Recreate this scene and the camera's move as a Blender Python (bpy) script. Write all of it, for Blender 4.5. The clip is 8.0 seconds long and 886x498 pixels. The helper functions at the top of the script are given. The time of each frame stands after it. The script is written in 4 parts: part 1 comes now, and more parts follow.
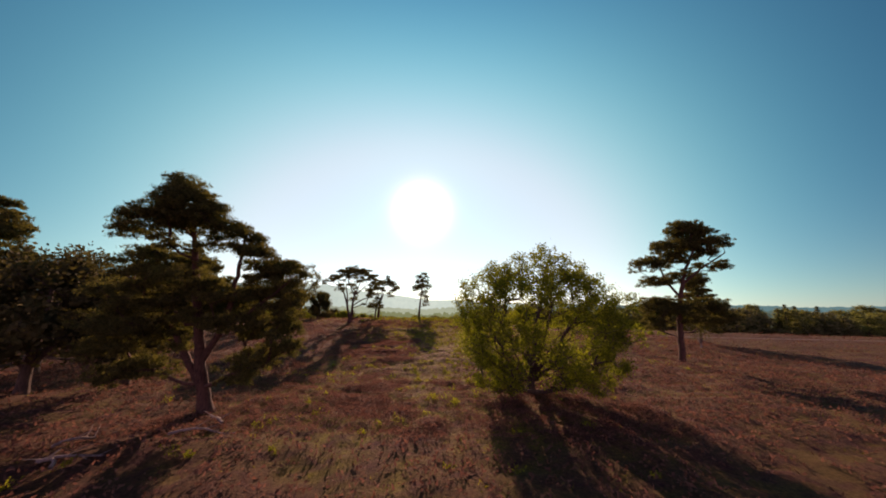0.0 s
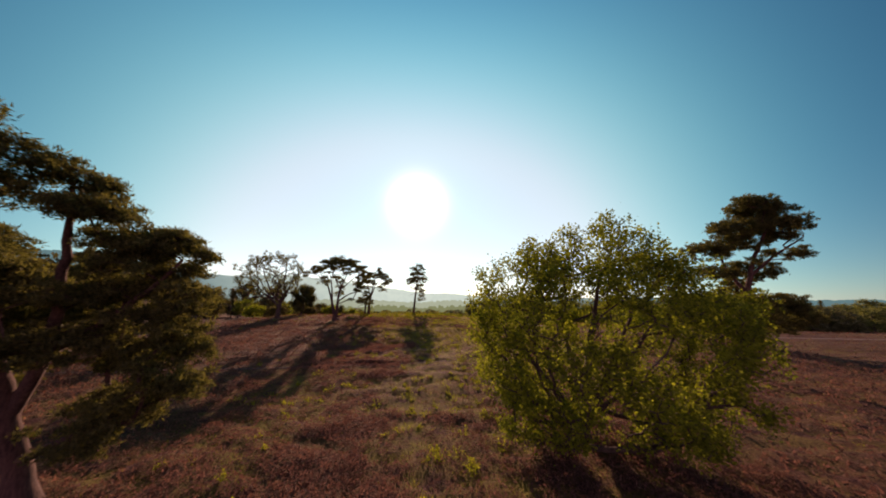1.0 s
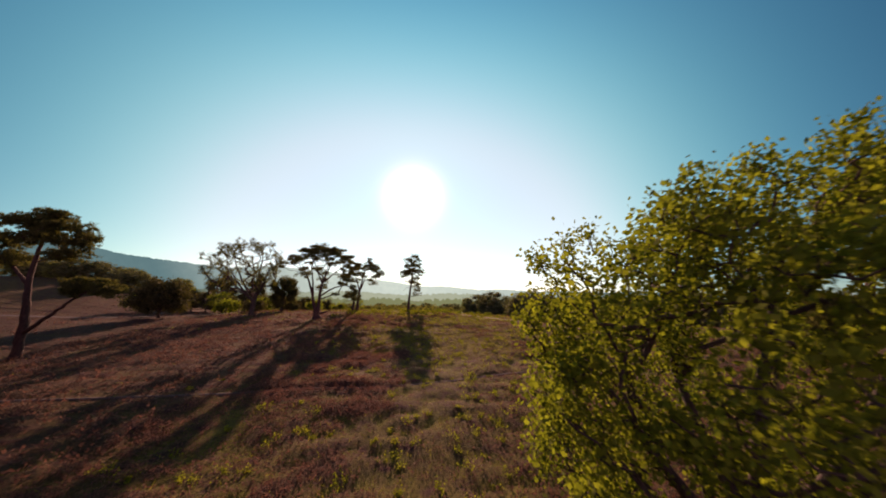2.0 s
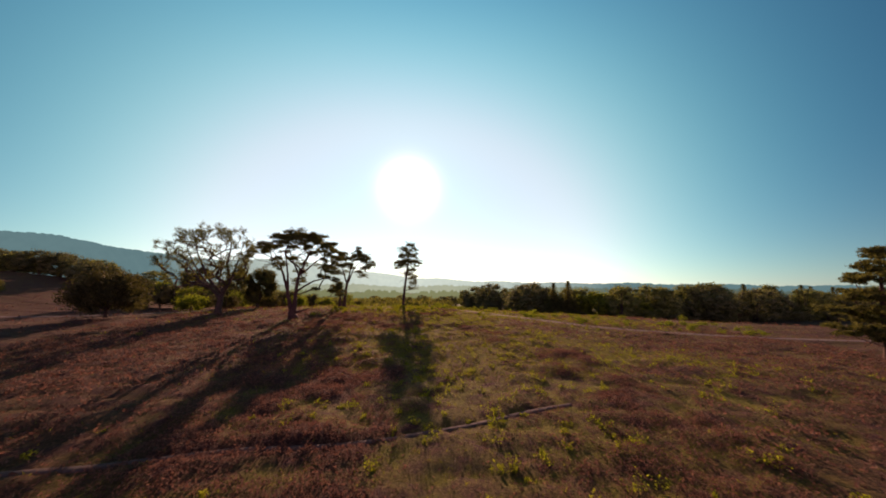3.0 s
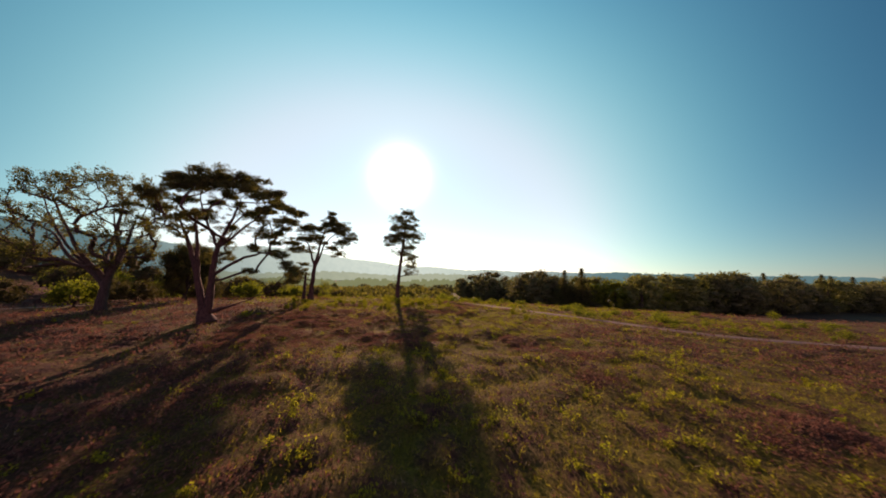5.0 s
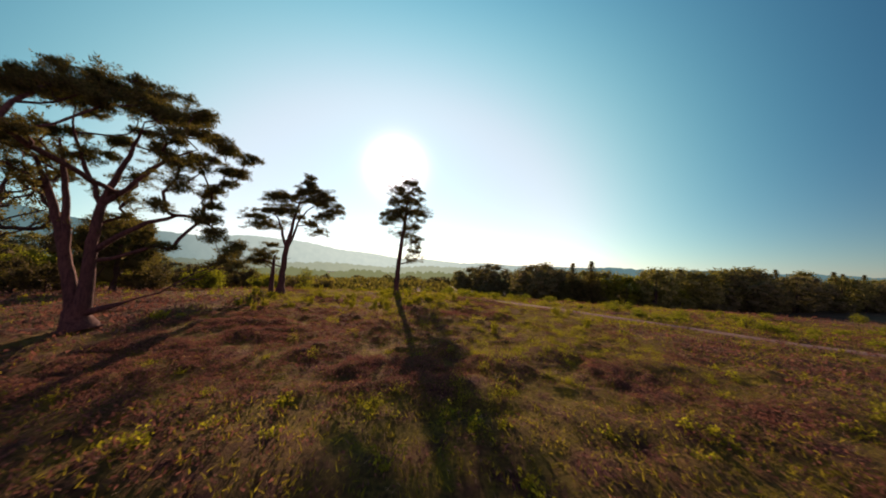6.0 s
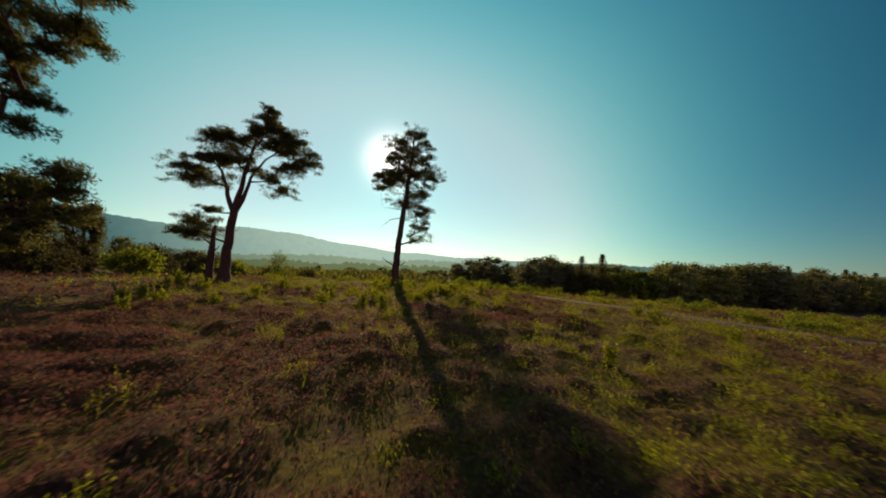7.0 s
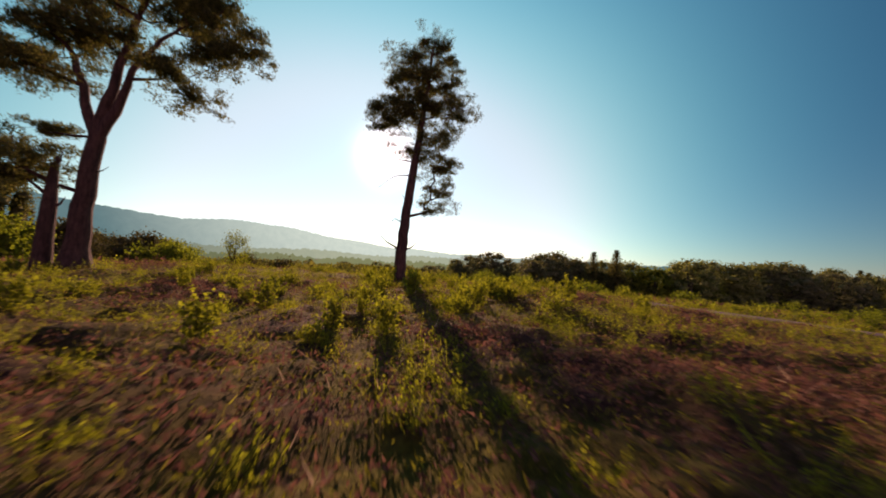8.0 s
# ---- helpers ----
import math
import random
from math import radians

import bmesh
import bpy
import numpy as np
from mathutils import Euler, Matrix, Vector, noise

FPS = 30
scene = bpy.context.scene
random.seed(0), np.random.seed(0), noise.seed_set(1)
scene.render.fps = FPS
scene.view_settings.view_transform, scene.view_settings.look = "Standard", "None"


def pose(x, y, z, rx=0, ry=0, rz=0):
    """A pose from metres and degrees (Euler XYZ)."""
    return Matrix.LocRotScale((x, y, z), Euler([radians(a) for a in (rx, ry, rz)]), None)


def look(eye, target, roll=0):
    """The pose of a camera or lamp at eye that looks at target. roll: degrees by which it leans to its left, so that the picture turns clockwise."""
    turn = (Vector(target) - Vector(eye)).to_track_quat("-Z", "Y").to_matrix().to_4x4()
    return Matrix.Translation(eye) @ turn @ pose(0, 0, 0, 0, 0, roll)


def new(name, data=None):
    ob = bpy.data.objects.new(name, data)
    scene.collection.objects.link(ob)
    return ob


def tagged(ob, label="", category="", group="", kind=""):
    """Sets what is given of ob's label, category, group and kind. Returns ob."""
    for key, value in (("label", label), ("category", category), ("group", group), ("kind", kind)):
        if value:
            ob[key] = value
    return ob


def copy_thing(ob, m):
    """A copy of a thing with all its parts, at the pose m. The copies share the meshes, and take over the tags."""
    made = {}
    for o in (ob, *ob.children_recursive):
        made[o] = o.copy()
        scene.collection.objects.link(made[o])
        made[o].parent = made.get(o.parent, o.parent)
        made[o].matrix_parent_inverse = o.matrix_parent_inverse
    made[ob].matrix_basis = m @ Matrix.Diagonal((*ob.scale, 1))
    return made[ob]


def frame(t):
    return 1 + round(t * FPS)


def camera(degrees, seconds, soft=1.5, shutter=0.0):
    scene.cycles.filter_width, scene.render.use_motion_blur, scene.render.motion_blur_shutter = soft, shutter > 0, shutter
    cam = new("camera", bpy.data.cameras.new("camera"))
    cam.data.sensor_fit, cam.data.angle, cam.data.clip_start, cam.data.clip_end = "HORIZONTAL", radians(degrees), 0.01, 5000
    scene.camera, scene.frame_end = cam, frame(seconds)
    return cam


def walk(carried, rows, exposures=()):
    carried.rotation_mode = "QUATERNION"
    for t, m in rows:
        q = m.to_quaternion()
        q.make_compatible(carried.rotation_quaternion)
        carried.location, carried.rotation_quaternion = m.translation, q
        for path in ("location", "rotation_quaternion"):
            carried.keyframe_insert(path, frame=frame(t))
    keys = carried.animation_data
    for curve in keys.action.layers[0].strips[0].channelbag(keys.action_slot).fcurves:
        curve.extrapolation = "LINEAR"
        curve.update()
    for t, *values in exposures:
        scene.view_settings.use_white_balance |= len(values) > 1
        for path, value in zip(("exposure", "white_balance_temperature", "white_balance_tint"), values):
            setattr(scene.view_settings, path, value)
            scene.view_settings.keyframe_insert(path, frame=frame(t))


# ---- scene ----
cam = camera(110.0, 8.0, 1.8, 0.18)
PATH = [
    (0, (0.007, 0.129, 5.278), (0.007, 2.095, 5.643), 0.7),
    (0.5, (-0.228, 3.633, 5.451), (-0.211, 5.603, 5.796), 0.8),
    (1, (-0.48, 7.061, 5.659), (-0.448, 9.035, 5.982), 0.7),
    (1.5, (-0.692, 10.511, 5.849), (-0.646, 12.487, 6.152), 1.0),
    (3, (-1.23, 21.118, 6.256), (-1.142, 23.103, 6.484), 0.8),
    (3.5, (-1.622, 24.813, 6.232), (-1.515, 26.799, 6.441), 0.9),
    (4, (-1.95, 28.534, 6.081), (-1.826, 30.52, 6.275), 1.1),
    (4.5, (-2.311, 32.193, 5.872), (-2.178, 34.181, 6.05), 1.0),
    (6, (-3.788, 44.351, 5.129), (-3.607, 46.34, 5.24), 2.0),
    (6.5, (-4.152, 48.224, 4.719), (-3.957, 50.212, 4.812), 2.4),
    (7, (-4.486, 52.129, 4.216), (-4.27, 54.115, 4.292), 2.7),
    (7.5, (-4.778, 55.991, 3.697), (-4.543, 57.976, 3.765), 2.8),
    (8, (-5.206, 59.838, 3.496), (-4.958, 61.822, 3.55), 3.5),
]
EXPOSURES = [(0.0, 0.58, 8150, 60), (6.5, 0.58, 8150, 60), (6.65, 0.14, 7800, 33), (7.52, 0.16, 7800, 33), (7.75, 0.53, 8150, 60), (8.0, 0.58, 8150, 60)]
walk(cam, [(t, look(eye, target, roll)) for t, eye, target, roll in PATH], EXPOSURES)

# ---- sun, sky, light ----
SUN = Vector((-0.0685, 0.951, 0.300)).normalized()
ELEV = math.asin(SUN.z)
AZIM = math.atan2(SUN.x, SUN.y)

world = bpy.data.worlds.new("sky")
scene.world = world
world.use_nodes = True
wn, wl = world.node_tree.nodes, world.node_tree.links
wn.clear()
sky = wn.new("ShaderNodeTexSky")
sky.sky_type = "NISHITA"
sky.sun_disc = False
sky.sun_elevation = ELEV
sky.sun_rotation = AZIM
sky.altitude = 100
sky.air_density = 1.0
sky.dust_density = 0.3
sky.ozone_density = 3.0
grade = wn.new("ShaderNodeMix")
grade.data_type, grade.blend_type = "RGBA", "MULTIPLY"
grade.inputs[0].default_value = 1.0
wl.new(sky.outputs[0], grade.inputs[6])
back = wn.new("ShaderNodeBackground")
back.inputs[1].default_value = 0.05
wl.new(grade.outputs[2], back.inputs[0])
# aureole of the hazy air round the sun
tc = wn.new("ShaderNodeTexCoord")
dotn = wn.new("ShaderNodeVectorMath")
dotn.operation = "DOT_PRODUCT"
dotn.inputs[1].default_value = SUN
wl.new(tc.outputs["Generated"], dotn.inputs[0])
clampn = wn.new("ShaderNodeMath")
clampn.operation = "MAXIMUM"
clampn.inputs[1].default_value = 0.0
wl.new(dotn.outputs["Value"], clampn.inputs[0])


def sum_node(op, a, b):
    n = wn.new("ShaderNodeMath")
    n.operation = op
    for value, sock in ((a, n.inputs[0]), (b, n.inputs[1])):
        if isinstance(value, float):
            sock.default_value = value
        else:
            wl.new(value, sock)
    return n.outputs[0]


def glow(strength, colour):
    b = wn.new("ShaderNodeBackground")
    b.inputs[0].default_value = (*colour, 1)
    wl.new(strength, b.inputs[1])
    return b


def added(a, b):
    s = wn.new("ShaderNodeAddShader")
    wl.new(a.outputs[0], s.inputs[0])
    wl.new(b.outputs[0], s.inputs[1])
    return s


sep = wn.new("ShaderNodeSeparateXYZ")
wl.new(tc.outputs["Generated"], sep.inputs[0])
below = sum_node("SUBTRACT", 1.0, sum_node("MINIMUM", sum_node("MAXIMUM", sep.outputs[2], 0.0), 1.0))
total = back
# power of the fall-off from the sun, power of the thinning with height, strength, its limit in the bright haze, colour
for power, thin, gain, limit, colour in ((2.6, 0.3, 0.60, 0.42, (0.0, 0.16, 1.0)), (3.7, 0.85, 0.96, 0.32, (0.0, 1.0, 0.08)), (8.0, 2.5, 1.8, 0.29, (1.0, 0.38, 0.2)), (560.0, 0.0, 1.5, 9.0, (1.0, 0.98, 0.9))):
    x = sum_node("MULTIPLY", sum_node("MULTIPLY", sum_node("POWER", clampn.outputs[0], power), sum_node("POWER", below, thin)), gain)
    soft = wn.new("ShaderNodeMath")
    soft.operation = "SMOOTH_MIN"
    wl.new(x, soft.inputs[0])
    soft.inputs[1].default_value, soft.inputs[2].default_value = limit, 0.2
    total = added(total, glow(soft.outputs[0], colour))
# pale haze low over the horizon, stronger towards the sun
low = sum_node("POWER", below, 9.0)
towards = sum_node("POWER", sum_node("ADD", sum_node("MULTIPLY", dotn.outputs["Value"], 0.5), 0.5), 4.5)
tint = wn.new("ShaderNodeMix")
tint.data_type = "RGBA"
tint.inputs[6].default_value = (0.03, 0.55, 0.60, 1)
tint.inputs[7].default_value = (0.45, 0.85, 0.85, 1)
wl.new(sum_node("POWER", below, 16.0), tint.inputs[0])
# the sky opposite the low sun is paler and rosy
away = wn.new("ShaderNodeMapRange")
away.interpolation_type = "SMOOTHSTEP"
away.inputs["From Min"].default_value, away.inputs["From Max"].default_value = 0.30, -0.45
wl.new(dotn.outputs["Value"], away.inputs["Value"])
rosy = wn.new("ShaderNodeMix")
rosy.data_type = "RGBA"
rosy.inputs[7].default_value = (3.4, 2.1, 2.3, 1)
wl.new(away.outputs[0], rosy.inputs[0])
wl.new(tint.outputs[2], rosy.inputs[6])
wl.new(rosy.outputs[2], grade.inputs[7])
haze = wn.new("ShaderNodeBackground")
haze.inputs[0].default_value = (1.0, 0.88, 0.74, 1)
wl.new(sum_node("MULTIPLY", sum_node("MULTIPLY", low, towards), 0.31), haze.inputs[1])
total = added(total, haze)
wout = wn.new("ShaderNodeOutputWorld")
wl.new(total.outputs[0], wout.inputs[0])

sun = new("sun", bpy.data.lights.new("sun", "SUN"))
sun.data.energy = 5.0
sun.data.angle = radians(0.6)
sun.data.color = (1.0, 0.82, 0.60)
sun.matrix_world = look((0, 0, 60), Vector((0, 0, 60)) - SUN)


# ---- materials ----
def material(name, build):
    m = bpy.data.materials.new(name)
    m.use_nodes = True
    nt = m.node_tree
    nt.nodes.clear()
    out = nt.nodes.new("ShaderNodeOutputMaterial")
    nt.links.new(build(nt), out.inputs[0])
    return m


def noise_tex(nt, scale, detail=4.0, rough=0.6, vector=None):
    n = nt.nodes.new("ShaderNodeTexNoise")
    n.inputs["Scale"].default_value, n.inputs["Detail"].default_value, n.inputs["Roughness"].default_value = scale, detail, rough
    if vector is None:
        geo = nt.nodes.new("ShaderNodeNewGeometry")
        vector = geo.outputs["Position"]
    nt.links.new(vector, n.inputs["Vector"])
    return n.outputs["Fac"]


def ramp(nt, fac, stops):
    r = nt.nodes.new("ShaderNodeValToRGB")
    while len(r.color_ramp.elements) < len(stops):
        r.color_ramp.elements.new(0.5)
    for e, (p, c) in zip(r.color_ramp.elements, stops):
        e.position, e.color = p, (*c, 1)
    nt.links.new(fac, r.inputs[0])
    return r.outputs[0]


def mixed(nt, fac, a, b, mode="MIX"):
    m = nt.nodes.new("ShaderNodeMix")
    m.data_type, m.blend_type = "RGBA", mode
    for value, sock in ((fac, m.inputs[0]), (a, m.inputs[6]), (b, m.inputs[7])):
        if isinstance(value, (int, float)):
            sock.default_value = value
        elif isinstance(value, tuple):
            sock.default_value = (*value, 1)
        else:
            nt.links.new(value, sock)
    return m.outputs[2]


def rough_surface(nt, colour, rough=0.9, bump=None, strength=0.4, distance=0.05, spec=0.2):
    b = nt.nodes.new("ShaderNodeBsdfPrincipled")
    b.inputs["Roughness"].default_value = rough
    b.inputs["Specular IOR Level"].default_value = spec
    nt.links.new(colour, b.inputs["Base Color"])
    if bump is not None:
        bn = nt.nodes.new("ShaderNodeBump")
        bn.inputs["Strength"].default_value, bn.inputs["Distance"].default_value = strength, distance
        nt.links.new(bump, bn.inputs["Height"])
        nt.links.new(bn.outputs[0], b.inputs["Normal"])
    return b.outputs[0]


def thin_leaf(nt, colour, share, rough=0.85, tint=(1.0, 1.0, 0.6)):
    """A leaf or blade that lets part of the light through."""
    face = rough_surface(nt, colour, rough, spec=0.08)
    t = nt.nodes.new("ShaderNodeBsdfTranslucent")
    nt.links.new(mixed(nt, 1.0, colour, tint, "MULTIPLY"), t.inputs[0])
    mix = nt.nodes.new("ShaderNodeMixShader")
    mix.inputs[0].default_value = share
    nt.links.new(face, mix.inputs[1])
    nt.links.new(t.outputs[0], mix.inputs[2])
    return mix.outputs[0]


def island(nt):
    return nt.nodes.new("ShaderNodeNewGeometry").outputs["Random Per Island"]


def leaf_material(name, dark, light, share, tint=(1.0, 1.0, 0.55)):
    def build(nt):
        c = ramp(nt, island(nt), ((0.0, dark), (1.0, light)))
        c = mixed(nt, 0.5, c, ramp(nt, noise_tex(nt, 0.8), ((0.3, (0.55, 0.6, 0.6)), (0.7, (1.25, 1.15, 1.0)))), "MULTIPLY")
        return thin_leaf(nt, c, share, tint=tint)
    return material(name, build)


def bark_material(name, dark, light):
    def build(nt):
        geo = nt.nodes.new("ShaderNodeNewGeometry")
        mp = nt.nodes.new("ShaderNodeMapping")
        mp.inputs["Scale"].default_value = (1, 1, 0.25)
        nt.links.new(geo.outputs["Position"], mp.inputs[0])
        n = noise_tex(nt, 14, 6, 0.7, mp.outputs[0])
        big = noise_tex(nt, 1.2)
        c = ramp(nt, n, ((0.3, dark), (0.7, light)))
        c = mixed(nt, 0.6, c, ramp(nt, big, ((0.3, (0.6, 0.6, 0.65)), (0.7, (1.2, 1.1, 1.0)))), "MULTIPLY")
        return rough_surface(nt, c, 0.95, n, 0.8, 0.03)
    return material(name, build)


def ground_build(nt):
    fine, mid = noise_tex(nt, 9, 6, 0.7), noise_tex(nt, 1.1, 5, 0.6)
    grown = nt.nodes.new("ShaderNodeAttribute")
    grown.attribute_name = "grass_cover"
    heath = ramp(nt, fine, ((0.3, (0.028, 0.010, 0.010)), (0.55, (0.075, 0.028, 0.024)), (0.75, (0.15, 0.060, 0.046))))
    grass = ramp(nt, fine, ((0.3, (0.050, 0.046, 0.007)), (0.7, (0.19, 0.168, 0.022))))
    split = nt.nodes.new("ShaderNodeSeparateColor")
    nt.links.new(grown.outputs["Color"], split.inputs[0])
    far = ramp(nt, noise_tex(nt, 0.05, 6, 0.7), ((0.35, (0.018, 0.030, 0.016)), (0.7, (0.06, 0.075, 0.035))))
    cover = mixed(nt, 1.0, ramp(nt, mid, ((0.32, (0.05, 0.05, 0.05)), (0.56, (1, 1, 1)))), split.outputs[0], "MULTIPLY")
    grain = nt.nodes.new("ShaderNodeMath")
    grain.operation = "MULTIPLY_ADD"
    grain.inputs[1].default_value = 0.5
    nt.links.new(noise_tex(nt, 34, 5, 0.75), grain.inputs[0])
    nt.links.new(fine, grain.inputs[2])
    return rough_surface(nt, mixed(nt, split.outputs[1], mixed(nt, cover, heath, grass), far), 1.0, grain.outputs[0], 1.0, 0.10, 0.1)


GROUND = material("heath soil", ground_build)


def sand_build(nt):
    f = noise_tex(nt, 6, 6, 0.7)
    return rough_surface(nt, ramp(nt, f, ((0.3, (0.075, 0.05, 0.04)), (0.7, (0.16, 0.11, 0.088)))), 0.95, f, 0.5, 0.03)


SAND = material("sandy soil", sand_build)


def earth_build(nt):
    f = noise_tex(nt, 7, 6, 0.7)
    return rough_surface(nt, ramp(nt, f, ((0.3, (0.052, 0.033, 0.026)), (0.7, (0.125, 0.080, 0.061)))), 0.95, f, 0.6, 0.03)


EARTH = material("trodden earth", earth_build)
HEATHER = leaf_material("heather", (0.095, 0.050, 0.038), (0.205, 0.116, 0.083), 0.42, (1.0, 0.82, 0.72))
SHOOTS = leaf_material("green shoots", (0.115, 0.132, 0.016), (0.30, 0.325, 0.036), 0.60, (0.95, 1.0, 0.5))
MOSSY = leaf_material("short heath grass", (0.085, 0.090, 0.013), (0.26, 0.25, 0.036), 0.55)
STRAW = leaf_material("bleached straw", (0.22, 0.17, 0.10), (0.42, 0.34, 0.22), 0.3, (1.0, 0.9, 0.75))
NEEDLES = leaf_material("pine needles", (0.056, 0.060, 0.022), (0.15, 0.15, 0.05), 0.5)
OAK_LEAF = leaf_material("young oak leaves", (0.088, 0.115, 0.014), (0.235, 0.285, 0.034), 0.58, (0.95, 1.0, 0.5))
EDGE_LEAF = leaf_material("leaves of the wood edge", (0.10, 0.122, 0.04), (0.25, 0.275, 0.085), 0.45)
EDGE_DARK = leaf_material("dark leaves of the wood edge", (0.085, 0.095, 0.042), (0.18, 0.19, 0.08), 0.38)
DARK_LEAF = leaf_material("dark leaves", (0.042, 0.044, 0.017), (0.10, 0.092, 0.036), 0.32)
WOOD_LEAF = leaf_material("far leaves", (0.075, 0.085, 0.024), (0.17, 0.17, 0.048), 0.5)
PINE_BARK = bark_material("pine bark", (0.028, 0.016, 0.012), (0.115, 0.064, 0.045))
OAK_BARK = bark_material("oak bark", (0.03, 0.022, 0.016), (0.11, 0.08, 0.06))
DEAD_WOOD = bark_material("weathered dead wood", (0.10, 0.085, 0.07), (0.30, 0.26, 0.22))


def painted_haze(name, away, sunward, glow):
    """Hazy distance: the bright air in front is painted in as glow, brighter towards the sun's side."""
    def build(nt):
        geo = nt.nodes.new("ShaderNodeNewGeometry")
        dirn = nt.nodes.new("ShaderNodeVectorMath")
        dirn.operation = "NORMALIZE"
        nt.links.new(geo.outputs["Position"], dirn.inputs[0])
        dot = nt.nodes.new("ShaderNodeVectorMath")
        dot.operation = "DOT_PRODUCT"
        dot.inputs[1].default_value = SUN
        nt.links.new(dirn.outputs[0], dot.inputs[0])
        # sunlit haze put into the colour: darker away from the sun, paler near it
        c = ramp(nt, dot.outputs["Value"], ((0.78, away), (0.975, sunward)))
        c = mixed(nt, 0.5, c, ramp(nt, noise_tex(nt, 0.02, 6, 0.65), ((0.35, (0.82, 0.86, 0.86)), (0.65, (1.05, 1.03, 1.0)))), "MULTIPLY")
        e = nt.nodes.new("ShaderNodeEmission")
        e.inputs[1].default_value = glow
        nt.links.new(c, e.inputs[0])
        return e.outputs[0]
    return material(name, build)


# ---- mesh helpers ----
def mesh_of(name, verts, faces, mat, smooth=False):
    """verts (n, 3) and faces (m, k), all with k corners, or a list of such face arrays."""
    me = bpy.data.meshes.new(name)
    groups = faces if isinstance(faces, list) else [faces]
    groups = [np.asarray(g, dtype=np.int32) for g in groups if len(g)]
    verts = np.asarray(verts, dtype=np.float32)
    me.vertices.add(len(verts))
    me.vertices.foreach_set("co", verts.ravel())
    loops = np.concatenate([g.ravel() for g in groups])
    sizes = np.concatenate([np.full(len(g), g.shape[1], dtype=np.int32) for g in groups])
    me.loops.add(len(loops))
    me.loops.foreach_set("vertex_index", loops)
    me.polygons.add(len(sizes))
    me.polygons.foreach_set("loop_start", np.concatenate(([0], np.cumsum(sizes)[:-1])).astype(np.int32))
    me.polygons.foreach_set("loop_total", sizes)
    if smooth:
        me.polygons.foreach_set("use_smooth", np.ones(len(sizes), dtype=bool))
    me.update(calc_edges=True)
    me.materials.append(mat)
    return me


def part(name, me, parent, label=""):
    ob = new(name, me)
    ob.parent = parent
    return tagged(ob, label)


def thing(name, place, label, category, group="", kind=""):
    ob = new(name)
    ob.location = place
    ob.empty_display_size = 0.3
    return tagged(ob, label, category, group, kind)


def tube(points, radii, sides):
    """A tapered limb along points; returns its verts and quads."""
    pts = np.asarray(points, dtype=float)
    n = len(pts)
    tang = np.gradient(pts, axis=0)
    tang /= np.linalg.norm(tang, axis=1)[:, None] + 1e-9
    ref = np.where(np.abs(tang[:, 2:3]) > 0.8, np.array([[1.0, 0, 0]]), np.array([[0, 0, 1.0]]))
    u = np.cross(tang, ref)
    u /= np.linalg.norm(u, axis=1)[:, None] + 1e-9
    w = np.cross(tang, u)
    for i in range(1, n):
        if np.dot(u[i], u[i - 1]) < 0:
            u[i], w[i] = -u[i], -w[i]
    a = np.linspace(0, 2 * np.pi, sides, endpoint=False)
    ring = np.cos(a)[None, :, None] * u[:, None, :] + np.sin(a)[None, :, None] * w[:, None, :]
    verts = (pts[:, None, :] + ring * np.asarray(radii)[:, None, None]).reshape(-1, 3)
    i = np.arange(n - 1)[:, None] * sides
    j = np.arange(sides)[None, :]
    k = (j + 1) % sides
    quads = np.stack([i + j, i + k, i + sides + k, i + sides + j], axis=-1).reshape(-1, 4)
    return verts, quads


def joined(pieces):
    verts, faces, base = [], [], 0
    for v, f in pieces:
        verts.append(v)
        faces.append(np.asarray(f) + base)
        base += len(v)
    return np.concatenate(verts), np.concatenate(faces)


def random_units(rng, n, up=0.0):
    d = rng.normal(size=(n, 3))
    d[:, 2] += up
    return d / (np.linalg.norm(d, axis=1)[:, None] + 1e-9)


def blades(rng, centres, count, length, width, up, spread=0.04):
    """count thin triangles that spring from each centre."""
    c = np.repeat(centres, count, axis=0)
    n = len(c)
    d = random_units(rng, n, up)
    side = np.cross(d, random_units(rng, n))
    side /= np.linalg.norm(side, axis=1)[:, None] + 1e-9
    ln = length * rng.uniform(0.6, 1.25, n)[:, None]
    wd = width * rng.uniform(0.7, 1.3, n)[:, None]
    c = c + rng.normal(size=(n, 3)) * spread
    v = np.stack([c - side * wd, c + side * wd, c + d * ln], axis=1).reshape(-1, 3)
    return v, np.arange(3 * n).reshape(-1, 3)


def leaves(rng, centres, size, flat=0.3):
    """One kite-shaped leaf at each centre."""
    n = len(centres)
    d = random_units(rng, n, flat)
    s = np.cross(d, random_units(rng, n))
    s /= np.linalg.norm(s, axis=1)[:, None] + 1e-9
    ln = size * rng.uniform(0.6, 1.3, n)[:, None]
    v = np.stack([centres, centres + d * ln * 0.55 + s * ln * 0.36, centres + d * ln, centres + d * ln * 0.45 - s * ln * 0.36], axis=1).reshape(-1, 3)
    return v, np.arange(4 * n).reshape(-1, 4)


# ---- ground ----
def hashed(ix, iy, seed):
    h = (ix * 374761393 + iy * 668265263 + seed * 1442695041) & 0x7FFFFFFF
    h = ((h ^ (h >> 13)) * 1274126177) & 0x7FFFFFFF
    return ((h ^ (h >> 16)) & 0xFFFF) / 65535.0


